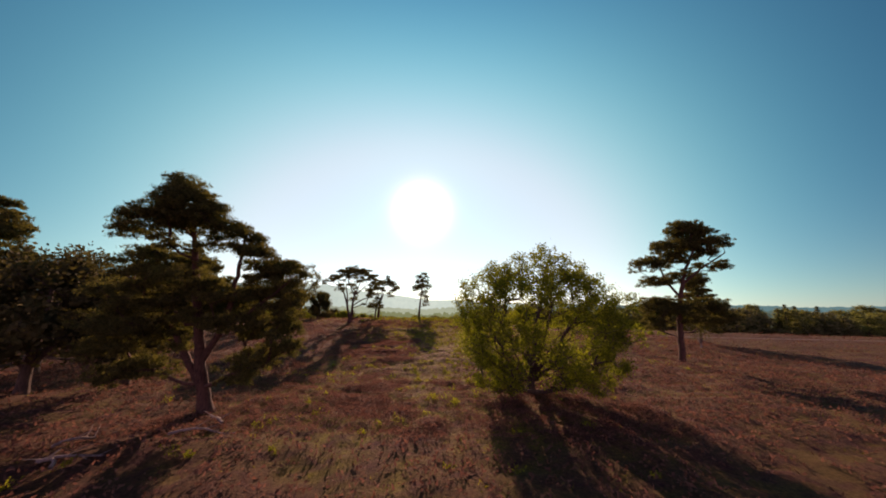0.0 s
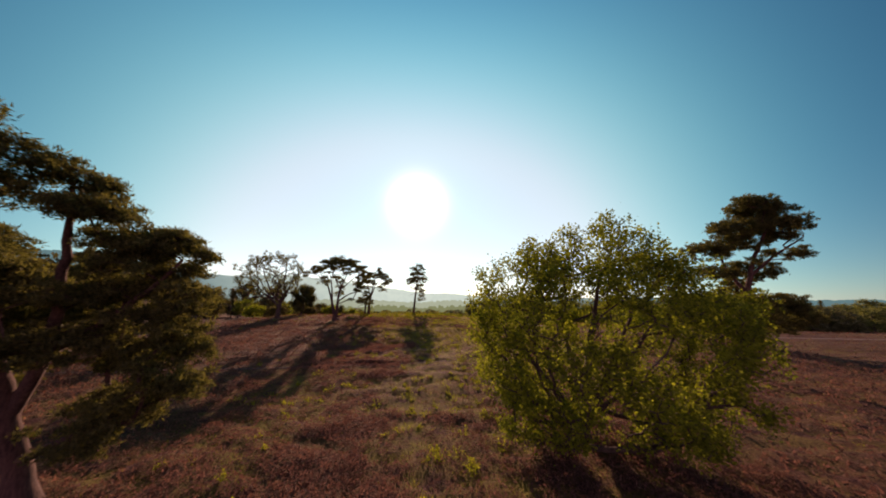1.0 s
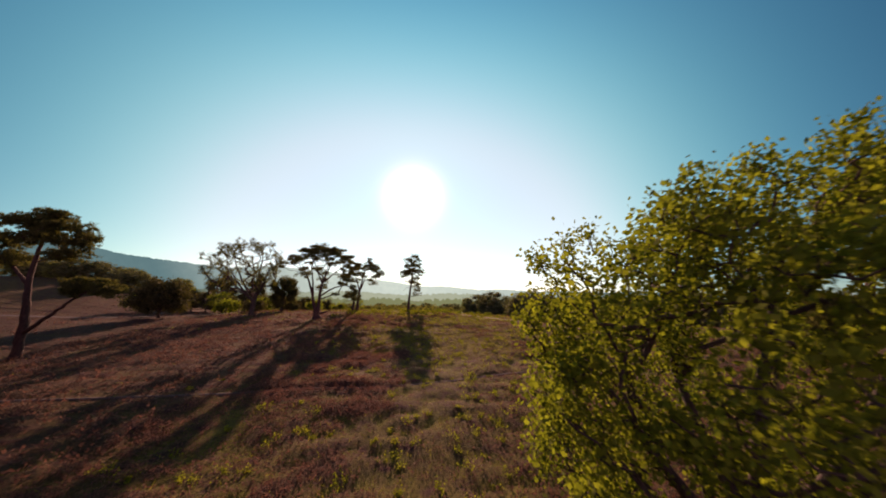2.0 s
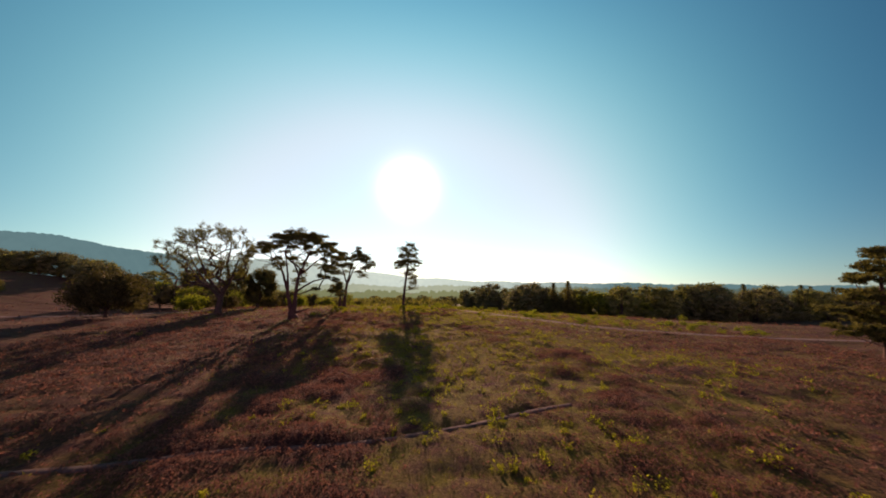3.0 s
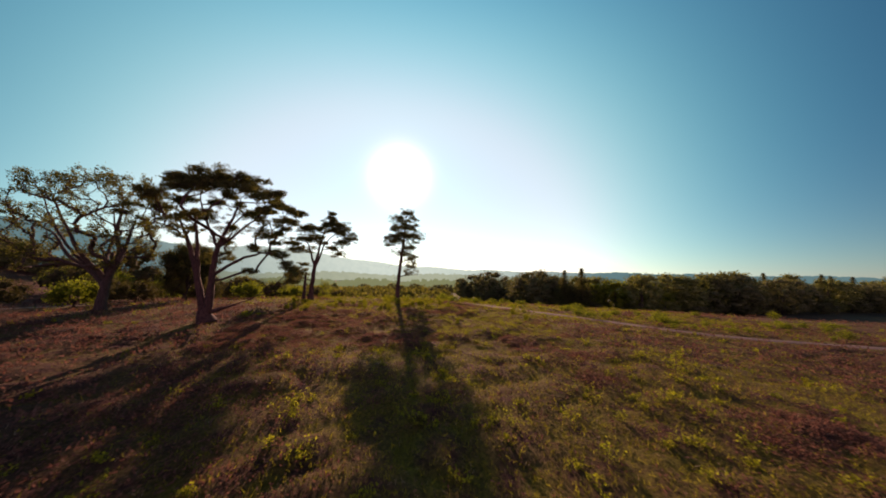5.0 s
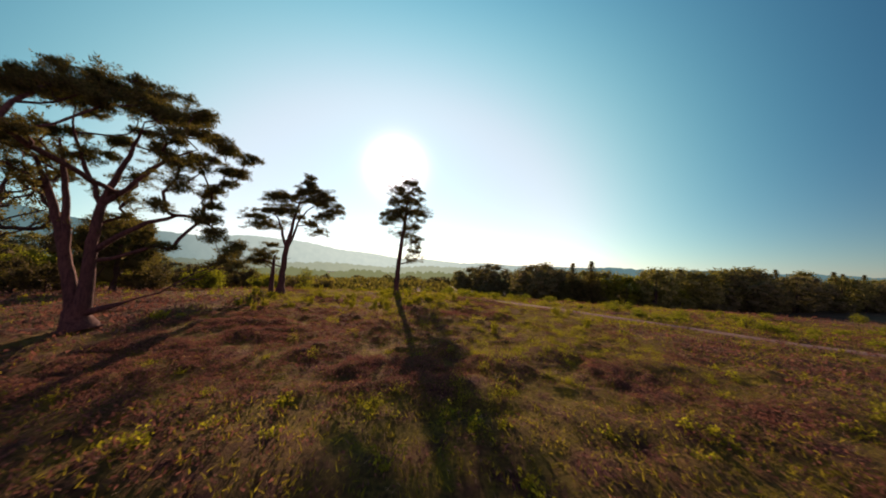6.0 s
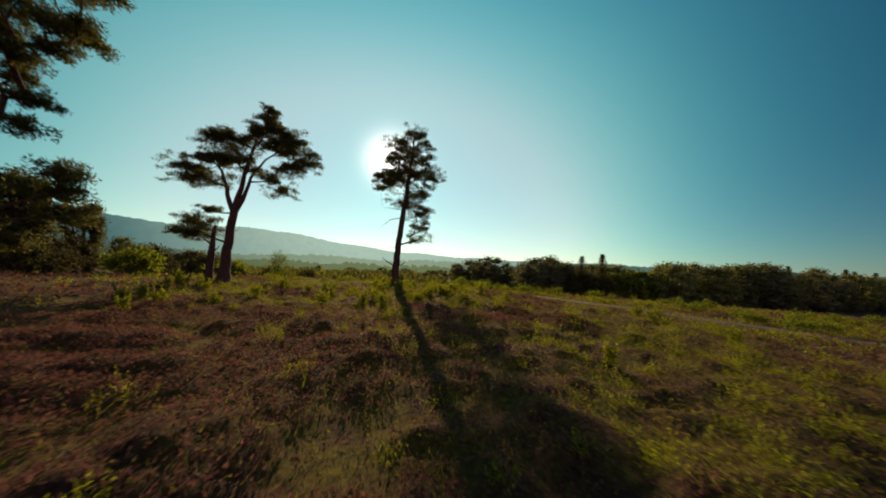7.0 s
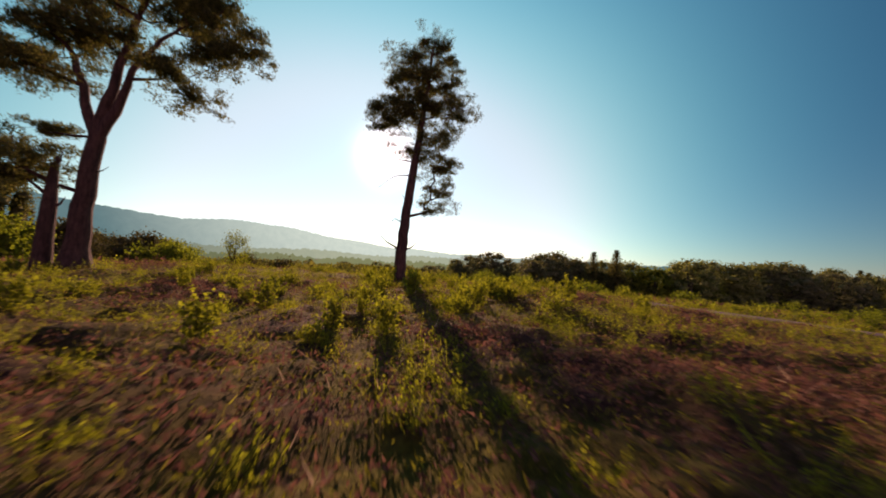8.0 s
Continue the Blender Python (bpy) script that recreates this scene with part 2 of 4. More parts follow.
def vnoise(x, y, seed=0):
    ix, iy = np.floor(x).astype(np.int64), np.floor(y).astype(np.int64)
    fx, fy = x - ix, y - iy
    fx, fy = fx * fx * (3 - 2 * fx), fy * fy * (3 - 2 * fy)
    a, b = hashed(ix, iy, seed), hashed(ix + 1, iy, seed)
    c, d = hashed(ix, iy + 1, seed), hashed(ix + 1, iy + 1, seed)
    return (a * (1 - fx) + b * fx) * (1 - fy) + (c * (1 - fx) + d * fx) * fy


def smooth(a, b, v):
    t = np.clip((v - a) / (b - a), 0, 1)
    return t * t * (3 - 2 * t)


def base_height(x, y):
    """The land without its hummocks: a low knoll, a valley beyond, a plain far off."""
    x, y = np.asarray(x, dtype=float), np.asarray(y, dtype=float)
    sx = np.where(x < -13, 46.0, 40.0)
    sy = np.where(y < 67, 27.0, 26.0)
    z = 2.62 * np.exp(-((x + 13) / sx) ** 2 - ((y - 67) / sy) ** 2)
    z = z + 0.008 * np.clip(x, -60, 60)
    z = z + 9.5 * smooth(44, 112, -x) * smooth(55, 105, y) * (1 - smooth(118, 170, y))
    r = y + 0.3 * np.clip(x, -30, 80)
    z = z - 3.0 * smooth(80, 125, r) - 4.5 * smooth(100, 160, r) - 30 * smooth(150, 800, y)
    return z


PATHS = [
    [(-60, 30.5), (-26, 30.6), (-12.5, 31.9), (-6, 32.9), (-0.5, 33.9), (3, 35.3), (6.2, 36.7)],
    [(-80, 70), (-40, 70), (-28, 71.5), (-20, 74), (-13, 78), (-4, 78), (4, 71.5), (12, 63.7), (19.5, 58), (36, 55.5), (60, 54), (95, 53)],
    [(48, 92), (75, 86), (120, 82)],
]
WIDTHS = [0.17, 0.55, 0.7]


def path_curve(points, step=0.8):
    pts = np.array(points, dtype=float)
    seg = np.concatenate(([0], np.cumsum(np.linalg.norm(np.diff(pts, axis=0), axis=1))))
    s = np.arange(0, seg[-1], step)
    xy = np.stack([np.interp(s, seg, pts[:, k]) for k in (0, 1)], axis=1)
    for _ in range(12):
        xy[1:-1] = 0.25 * xy[:-2] + 0.5 * xy[1:-1] + 0.25 * xy[2:]
    xy[:, 1] += 0.35 * (vnoise(s * 0.25, s * 0, 9) - 0.5)
    return xy


CURVES = [path_curve(p) for p in PATHS]


def path_distance(x, y):
    x, y = np.asarray(x, dtype=float).ravel(), np.asarray(y, dtype=float).ravel()
    best = np.full(len(x), 99.0)
    for curve, w in zip(CURVES, WIDTHS):
        near = (x > curve[:, 0].min() - 3) & (x < curve[:, 0].max() + 3) & (y > curve[:, 1].min() - 3) & (y < curve[:, 1].max() + 3)
        idx = np.nonzero(near)[0]
        for s in range(0, len(idx), 4000):
            i = idx[s:s + 4000]
            d = np.sqrt((x[i, None] - curve[None, :, 0]) ** 2 + (y[i, None] - curve[None, :, 1]) ** 2).min(axis=1) / w
            best[i] = np.minimum(best[i], d)
    return best


def cushion(x, y):
    """Rounded hummocks with creases between them, 0 to 1."""
    wx, wy = x + 0.8 * vnoise(x * 0.5, y * 0.5, 21), y + 0.8 * vnoise(x * 0.5, y * 0.5, 22)
    return 0.7 * np.abs(2 * vnoise(wx * 0.62, wy * 0.62, 2) - 1) ** 0.7 + 0.3 * np.abs(2 * vnoise(wx * 1.7, wy * 1.7, 3) - 1)


def height(x, y):
    x, y = np.asarray(x, dtype=float), np.asarray(y, dtype=float)
    shape = x.shape
    near = 1 - smooth(70, 140, np.hypot(x, y - 45))
    hum = 0.14 * (vnoise(x * 0.6, y * 0.6, 1) - 0.5) + 0.28 * cushion(x, y) - 0.14 + 0.35 * (vnoise(x * 0.12, y * 0.12, 4) - 0.5)
    close = smooth(-14, -11, x) * (1 - smooth(4, 6, x)) * smooth(50, 54, y) * (1 - smooth(72, 76, y))
    hum = hum + close * smooth(0.12, 0.4, cushion(x, y)) * (0.08 * cushion(x, y) + 0.13 * np.abs(2 * vnoise(x * 2.3, y * 2.3, 6) - 1) - 0.09)
    d = path_distance(x, y).reshape(shape)
    flat = smooth(1.4, 3.2, d)
    return base_height(x, y) + near * (hum * (0.08 + 0.92 * flat) + 0.02 * (1 - flat))


def green_share(x, y):
    """Where young green shoots and grass push through the heather."""
    g = 1.7 * np.exp(-((x - 6) / 30) ** 2 - ((y - 72) / 11.5) ** 2) + 1.25 * np.exp(-((x - 6) / 9) ** 2 - ((y - 46) / 8) ** 2) + 1.15 * np.exp(-((x + 2) / 7) ** 2 - ((y - 28) / 14) ** 2) + 0.9 * np.exp(-((x + 1) / 7) ** 2 - ((y - 49) / 8) ** 2) + 0.5 * np.exp(-((x - 14) / 10) ** 2 - ((y - 40) / 10) ** 2)
    g = g + 0.5 * np.exp(-((x + 9) / 5) ** 2 - ((y - 64) / 5) ** 2) + 0.65 * np.exp(-((x - 2) / 7) ** 2 - ((y - 59) / 6) ** 2)
    g = g * (1 - 0.92 * np.exp(-((x + 9) / 7) ** 2 - ((y - 58.5) / 5) ** 2) )
    patch = smooth(0.23, 0.47, 0.6 * vnoise(x * 0.22, y * 0.22, 31) + 0.4 * vnoise(x * 0.7, y * 0.7, 32))
    return np.clip(g, 0, 1) * patch


def axis_steps(lo, hi, stretches, grow):
    """Grid lines: stretches of (start, end, step), then ever wider out to lo and hi."""
    mid = np.concatenate([np.arange(a, b, step) for a, b, step in stretches])
    up, step, v = [], stretches[-1][2], stretches[-1][1]
    while v < hi:
        up.append(v)
        step *= grow
        v += step
    down, step, v = [], stretches[0][2], stretches[0][0]
    while v > lo:
        step *= grow
        v -= step
        down.append(max(v, lo))
    return np.array(down[::-1] + list(mid) + up + [hi])


gx = axis_steps(-4500, 4500, ((-24, -13, 0.32), (-13, 5, 0.13), (5, 26, 0.32)), 1.09)
gy = axis_steps(-400, 4500, ((6, 34, 0.32), (34, 53, 0.24), (53, 73, 0.13), (73, 82, 0.32)), 1.09)
mx, my = np.meshgrid(gx, gy)
mz = height(mx, my)
nx, ny = len(gx), len(gy)
i0 = (np.arange(ny - 1)[:, None] * nx + np.arange(nx - 1)[None, :]).ravel()
ground = new("ground", mesh_of("ground", np.stack([mx.ravel(), my.ravel(), mz.ravel()], axis=1), np.stack([i0, i0 + 1, i0 + nx + 1, i0 + nx], axis=1), GROUND, True))
cover = np.clip(0.22 + 0.6 * np.exp(-((mx + 3) / 15) ** 2 - ((my - 62) / 12) ** 2) + 1.5 * green_share(mx, my) * (1 - smooth(60, 110, np.hypot(mx, my - 45))) + 0.25 * vnoise(mx * 0.05, my * 0.05, 61) ** 2, 0, 1)
cover = (cover * (1.25 - 0.6 * smooth(0.18, 0.5, cushion(mx, my)) * (1 - smooth(60, 110, np.hypot(mx, my - 45))))).clip(0, 1).ravel()
wooded = np.maximum(smooth(125, 170, my + 0.25 * np.clip(mx, -60, 120)), smooth(150, 260, np.abs(mx))).ravel()
mask = ground.data.attributes.new("grass_cover", "FLOAT_COLOR", "POINT")
mask.data.foreach_set("color", np.stack([cover, wooded, cover, np.ones_like(cover)], axis=1).astype(np.float32).ravel())
tagged(ground, "open heath of brown heather and rough green grass", "ground", kind="structure")

for number, (curve, w) in enumerate(zip(CURVES, WIDTHS)):
    t = np.gradient(curve, axis=0)
    t /= np.linalg.norm(t, axis=1)[:, None]
    s = np.stack([-t[:, 1], t[:, 0]], axis=1)
    cols = []
    for k in np.linspace(-1, 1, 7):
        wob = w * k * (0.75 + 0.5 * vnoise(np.arange(len(curve)) * 0.35, np.full(len(curve), 3.0 + np.sign(k)), 5 + number))
        p = curve + s * wob[:, None]
        cols.append(np.column_stack([p, height(p[:, 0], p[:, 1]) + 0.045 - 0.06 * abs(k) ** 3]))
    v = np.stack(cols, axis=1).reshape(-1, 3)
    a = (np.arange(len(curve) - 1)[:, None] * 7 + np.arange(6)[None, :]).ravel()
    tagged(new(f"path_{number + 1}", mesh_of("path", v, np.stack([a, a + 1, a + 8, a + 7], axis=1), SAND if number else EARTH, True)),
           "narrow trodden path of pale sandy soil through heather" if number else "faint path of trodden brown earth through heather", "path", kind="structure")


def stand(x, y, sink=0.06):
    return Vector((x, y, float(height(np.array([x]), np.array([y]))[0]) - sink))


# ---- trees ----
def grow(rng, stems, targets, climb=0.35, step=0.55, wobble=0.10):
    """A branching skeleton: given stems, then every target joined to the nearest wood below it.
    Returns positions, parents and least radii."""
    pos, par, rad = [], [], []
    for stem in stems:
        start = -1
        if pos:
            start = int(np.argmin(np.linalg.norm(np.array(pos) - np.array(stem[0][:3]), axis=1)))
        pts = np.array([p[:3] for p in stem], dtype=float)
        rr = np.array([p[3] for p in stem], dtype=float)
        seg = np.concatenate(([0], np.cumsum(np.linalg.norm(np.diff(pts, axis=0), axis=1))))
        s = np.linspace(0, seg[-1], max(4, int(seg[-1] / 0.35)))
        q = np.stack([np.interp(s, seg, pts[:, k]) for k in range(3)], axis=1)
        for _ in range(3):
            q[1:-1] = 0.25 * q[:-2] + 0.5 * q[1:-1] + 0.25 * q[2:]
        q[1:] += rng.normal(size=(len(q) - 1, 3)) * 0.02
        r = np.interp(s, seg, rr)
        prev = start
        for a, b in zip(q, r):
            pos.append(a)
            par.append(prev)
            rad.append(b)
            prev = len(pos) - 1
    root = np.array(pos[0])
    targets = sorted(targets, key=lambda t: np.linalg.norm((np.array(t) - root) * (1.0, 1.0, 0.55)))
    ends = []
    for t in targets:
        t = np.array(t, dtype=float)
        p = np.array(pos)
        d = t - p
        flat = np.hypot(d[:, 0], d[:, 1])
        cost = np.linalg.norm(d, axis=1) + 2.5 * np.maximum(0, climb * flat - d[:, 2])
        cost += np.where(p[:, 2] < root[2] + 0.4, 3.0, 0.0)
        k = int(np.argmin(cost))
        a = p[k]
        length = np.linalg.norm(t - a)
        n = max(2, int(length / step))
        bend = rng.normal(size=3) * wobble * length
        bend[2] = -abs(bend[2]) * 0.7
        prev = k
        for i in range(1, n + 1):
            f = i / n
            pos.append(a + (t - a) * f + bend * math.sin(math.pi * f) + (rng.normal(size=3) * 0.05 if i < n else 0))
            par.append(prev)
            rad.append(0.0)
            prev = len(pos) - 1
        ends.append(prev)
    return np.array(pos), np.array(par), np.array(rad), ends


def wood(pos, par, rad, tip=0.014, power=0.47):
    """Chains of the skeleton with their radii, thickest first."""
    n = len(pos)
    kids = [[] for _ in range(n)]
    for i, p in enumerate(par):
        if p >= 0:
            kids[p].append(i)
    weight = np.zeros(n)
    for i in range(n - 1, -1, -1):
        weight[i] = max(1.0, weight[i])
        if par[i] >= 0:
            weight[par[i]] += weight[i] if not kids[i] else weight[i]
    r = np.where(rad > 0, rad, tip * weight ** power)
    for i in range(n):
        if par[i] >= 0:
            r[i] = min(r[i], r[par[i]])
    chains, done = [], np.zeros(n, dtype=bool)
    for i in range(n):
        if done[i]:
            continue
        chain, c = ([par[i]] if par[i] >= 0 else []), i
        while True:
            chain.append(c)
            done[c] = True
            free = [k for k in kids[c] if not done[k]]
            if not free:
                break
            c = max(free, key=lambda k: r[k] + 1e-4 * weight[k])
        if len(chain) > 1:
            rr = r[chain].copy()
            if par[i] >= 0:
                rr[0] = min(rr[0], rr[1] * 1.25)
            chains.append((pos[chain], rr))
    return chains


def put_wood(tree, chains, bark, thick=0.055):
    """The trunk, each main limb and the joined twigs as parts."""
    twigs = []
    for k, (pts, rr) in enumerate(chains):
        if k == 0 or rr[0] > thick:
            rr = rr.copy()
            if k == 0:
                rr[0] *= 1.35
                rr[1] *= 1.12
            v, f = tube(pts, rr, 12 if k == 0 else 8)
            part("trunk" if k == 0 else "limb", mesh_of("limb", v, f, bark, True), tree)
        else:
            twigs.append(tube(pts, rr, 4))
    if twigs:
        v, f = joined(twigs)
        tagged(part("twig_spray", mesh_of("twig_spray", v, f, bark, True), tree), kind="stuff")


def pine(name, place, label, stems, tiers, seed, tufts=24, needle=0.15, lean=0.0, group="", droop=0.18, lumps=(), pad=0.5, fluff=0.14):
    """stems: polylines of (x, y, z, radius). tiers: (z, reach to -x, reach to +x, pads, pad size, and, if given, their y).
    lumps: rounded crown clouds (x, y, z, rx, ry, rz, density), covered with pads over their upper side.
    lean: how far the crown's top leans along y."""
    rng = np.random.default_rng(seed)
    tree = thing(name, place, label, "tree", group)
    targets, sizes = [], []
    top = max([t[0] for t in tiers] + [1.0])
    for z, left, right, count, size, *shift in tiers:
        mid = 0.5 * (right - left)
        half = 0.5 * (right + left)
        for i in range(count):
            a = 2 * math.pi * (i + rng.uniform(0, 0.8)) / count
            rr = math.sqrt(rng.uniform(0.10, 1.0)) if count > 2 else rng.uniform(0, 0.5)
            x = mid + (half - 0.25 * size) * rr * math.cos(a)
            y = (half - 0.25 * size) * (0.9 if not shift or shift[0] > -3 else 0.45) * rr * math.sin(a) + (shift[0] if shift else lean * min(1.0, z / (0.7 * top)))
            targets.append((x, y, z + rng.uniform(-0.4, 0.4) - droop * rr * half))
            sizes.append(size * rng.uniform(0.75, 1.25))
    for x, y, z, rx, ry, rz, dense in lumps:
        for _ in range(max(3, int(dense * 0.95 * (rx * ry + 0.7 * (rx + ry) * rz) / pad ** 2))):
            d = random_units(rng, 1, 0.45)[0]
            f = rng.uniform(0.45, 1.0) ** 0.5
            d[2] = max(d[2], -0.35 + 0.2 * rng.uniform())
            ex, ey = max(0.3 * rx, rx - 0.42 * pad), max(0.3 * ry, ry - 0.42 * pad)
            targets.append((x + ex * d[0] * f, y + ey * d[1] * f, z + max(0.5 * rz, rz - 0.12) * d[2] * f - 0.12 * pad))
            sizes.append(pad * rng.uniform(0.7, 1.3))
    order = {tuple(t): s for t, s in zip(targets, sizes)}
    pos, par, rad, ends = grow(rng, stems, targets)
    clumps, owner = [], []
    for e in ends:
        c = pos[e]
        s = order.get(tuple(c), 1.0)
        m = int(10 + 15 * s)
        off = np.clip(rng.normal(size=(m, 3)), -1.25, 1.25) * np.array([0.56, 0.56, fluff]) * s
        off[:, 2] -= 0.10 * (off[:, 0] ** 2 + off[:, 1] ** 2) / s
        clumps.append(np.column_stack([c + off, np.full(m, s)]))
        owner += [e] * m
    clumps = np.concatenate(clumps)
    tuft = []
    for c in clumps:
        k = max(4, int(tufts * (0.4 + 0.6 * c[3]) * rng.uniform(0.5, 1.3)))
        r = 0.20 * c[3] ** 0.5
        p = np.clip(rng.normal(size=(k, 3)), -1.4, 1.4) * np.array([0.62, 0.62, 0.30]) * r
        p[:, 2] = np.abs(p[:, 2]) * 1.3 - 0.04 - 0.10 * (p[:, 0] ** 2 + p[:, 1] ** 2) / r
        tuft.append(c[:3] + p)
    pos = np.concatenate([pos, clumps[:, :3]])
    par = np.concatenate([par, np.array(owner)])
    rad = np.concatenate([rad, np.zeros(len(clumps))])
    put_wood(tree, wood(pos, par, rad, 0.0045, 0.43), PINE_BARK)
    v, f = blades(rng, np.concatenate(tuft), 4, needle * 1.1, needle * 0.17, 0.6)
    tagged(part("crown", mesh_of("crown", v, f, NEEDLES), tree, "dark green needle tufts in flat layered pads"), kind="stuff")
    return tree


def broadleaf(name, place, label, stems, centre, radii, count, leaf, per_end, seed, mat, bark, spread=0.35, hollow=0.45, group="", category="tree", climb=0.30, thick=0.055, lumps=0, lump=0.3, full=0.0, tip=0.012):
    """A crown of count twig ends inside an ellipsoid, each with a spray of leaves; lumps gathers them into so many clumps of the given share of the crown's size."""
    rng = np.random.default_rng(seed)
    tree = thing(name, place, label, category, group)
    targets, heads = [], []
    for k in range(lumps):
        a, h = 2.4 * k + rng.uniform(-0.4, 0.4), 1 - 1.9 * (k + 0.5) / lumps
        w = (1 - h * h) ** (0.52 if h > 0.6 else 0.42)
        heads.append(np.array((w * math.cos(a), w * math.sin(a), h)) * (1 - lump) * rng.uniform(0.78, 1.12))
    while len(targets) < count:
        if heads:
            head = heads[len(targets) % lumps]
            d = random_units(rng, 1)[0] + 0.5 * head
            t = np.array(centre) + np.array(radii) * (head + (0.84 if full else 1.0) * lump * d / np.linalg.norm(d) * rng.uniform(hollow ** 3, 1.0) ** (1 / 3))
            if t[2] > 0.35:
                targets.append(tuple(t))
            else:
                targets.append((t[0], t[1], 0.5))
            continue
        d = random_units(rng, 1)[0]
        f = rng.uniform(hollow ** 3, 1.0) ** (1 / 3)
        bump = 0.82 + 0.36 * float(vnoise(np.array([3 * d[0] + 9]), np.array([3 * d[2] + 3 * d[1] + 9]), seed)[0])
        t = np.array(centre) + d * np.array(radii) * f * bump
        if t[2] > 0.35:
            targets.append(tuple(t))
    pos, par, rad, ends = grow(rng, stems, targets, climb, 0.45, 0.12)
    put_wood(tree, [c for k, c in enumerate(wood(pos, par, rad, tip)) if thick < 0.1 or k == 0 or c[1][0] > thick], bark, thick)
    if per_end:
        c = np.repeat(pos[ends], per_end, axis=0)
        c = c + rng.normal(size=c.shape) * spread
        v, f = leaves(rng, c, leaf)
        if full:
            bm = bmesh.new()
            for head in heads:
                m = Matrix.LocRotScale(Vector(np.array(centre) + np.array(radii) * head * 0.96), Euler(rng.uniform(0, 3, 3)), (1, 1, 1)) @ Matrix.Diagonal((*(np.array(radii) * lump * full), 1))
                bmesh.ops.create_icosphere(bm, subdivisions=2, radius=1.0, matrix=m)
            hv = np.array([q.co[:] for q in bm.verts])
            hf = np.array([[q.index for q in p.verts] for p in bm.faces])
            bm.free()
            hv = hv + rng.normal(size=hv.shape) * 0.17 * lump * min(radii)
            hv[:, 2] = np.maximum(hv[:, 2], 0.05)
            v, f = np.concatenate([v, hv]), [f, hf + len(v)]
        tagged(part("crown", mesh_of("crown", v, f, mat), tree), kind="stuff")
    return tree


# ---- the large trees ----
pine("pine_tree", stand(-11.5, 16.6), "old Scots pine with forked trunk and drooping dark crown",
     [[(0, 0, -0.2, 0.36), (-0.25, -0.1, 1.0, 0.28), (-0.3, -0.6, 2.6, 0.23), (0.0, -1.6, 5.0, 0.18), (0.6, -3.0, 7.4, 0.12), (1.2, -4.2, 9.2, 0.04)],
      [(-0.25, -0.1, 1.0, 0.22), (-1.1, -0.1, 2.2, 0.18), (-1.9, -0.3, 3.7, 0.14), (-2.6, -0.8, 5.6, 0.08), (-3.0, -1.0, 6.8, 0.04)],
      [(-0.3, -0.5, 2.4, 0.18), (0.9, -0.9, 4.2, 0.14), (1.6, -1.6, 6.2, 0.10), (2.3, -2.3, 8.2, 0.05)],
      [(0.9, -0.9, 4.2, 0.11), (2.6, -0.9, 5.2, 0.08), (4.0, -0.9, 6.6, 0.04)]],
     [], 11, 18, 0.12, pad=0.58, fluff=0.27,
     lumps=[(0.1, -4.7, 8.8, 1.1, 1.1, 0.8, 1.2), (0.9, -4.6, 9, 1.8, 1.2, 1, 1.2), (-0.2, -4.2, 8.3, 1.6, 1.2, 0.8, 1.1), (1.85, -3.8, 8.3, 0.99, 1, 0.7, 1), (0.8, -3.6, 7.8, 2, 1.2, 0.5, 0.4), (2.25, -2.6, 8, 1.35, 1.2, 0.9, 1.1), (2.7, -1.8, 7.3, 1.1, 1, 0.8, 1), (3.5, -1, 6.6, 1.36, 1.2, 1.1, 1.1),
            (-2.6, -1.4, 7, 2, 1.8, 1.1, 1.2), (-0.6, -2.2, 6.8, 1.8, 1.4, 0.8, 0.7), (-4, -0.8, 5.6, 1.9, 1.8, 1, 1.2), (-2, -1.6, 5.6, 2, 1.4, 1, 1.1), (0.6, -2, 5.8, 1.8, 1.2, 0.8, 1.1), (1.75, -1.2, 5.9, 1.62, 1.2, 0.9, 1.1), (-1, 1.2, 6, 2.4, 1.4, 0.9, 0.7),
            (2.9, -0.6, 5.4, 1.36, 1.4, 0.9, 1.1), (-4.8, -0.4, 4.2, 1.7, 1.6, 1, 1.2), (-2.8, -0.9, 4.2, 1.6, 1.4, 0.8, 1.1), (0.2, -1.9, 4.5, 1.5, 0.9, 0.6, 0.9), (1.75, -1, 4.4, 1.26, 1.2, 0.7, 1), (2.9, -0.2, 4.1, 1.27, 1.4, 0.9, 1.1), (3.6, 0, 3, 0.94, 1.1, 0.8, 1.1), (-4.6, -0.5, 2.9, 1.6, 1.4, 0.9, 1.2),
            (-3.4, -0.6, 2.2, 1.4, 1.2, 0.7, 1.1), (-4.4, -0.4, 1.7, 1.1, 1, 0.6, 1), (2.2, 0, 2.6, 1.1, 1, 0.8, 1.1), (1.95, -0.2, 1.8, 0.81, 0.8, 0.5, 1), (1.2, 0.8, 3.4, 1.2, 0.9, 0.7, 0.8),
            (0.9, -4.4, 9.9, 1.1, 1.0, 0.6, 1.2), (1.6, -4.3, 9.2, 1.1, 1.1, 0.7, 1.2), (4.0, -0.9, 6.7, 0.9, 1.0, 0.8, 1.2), (4.0, -0.8, 5.6, 0.8, 0.9, 0.8, 1.1), (3.7, -0.5, 4.6, 0.8, 0.9, 0.7, 1.0),
            (-0.8, -0.6, 5.2, 1.8, 1.4, 1, 1.1), (-2.2, -0.4, 3.4, 1.5, 1.3, 0.9, 1.1), (-3.6, 0.2, 4.9, 1.8, 1.4, 1, 1.1), (1, 0.2, 4.9, 1.6, 1.2, 0.8, 1)])

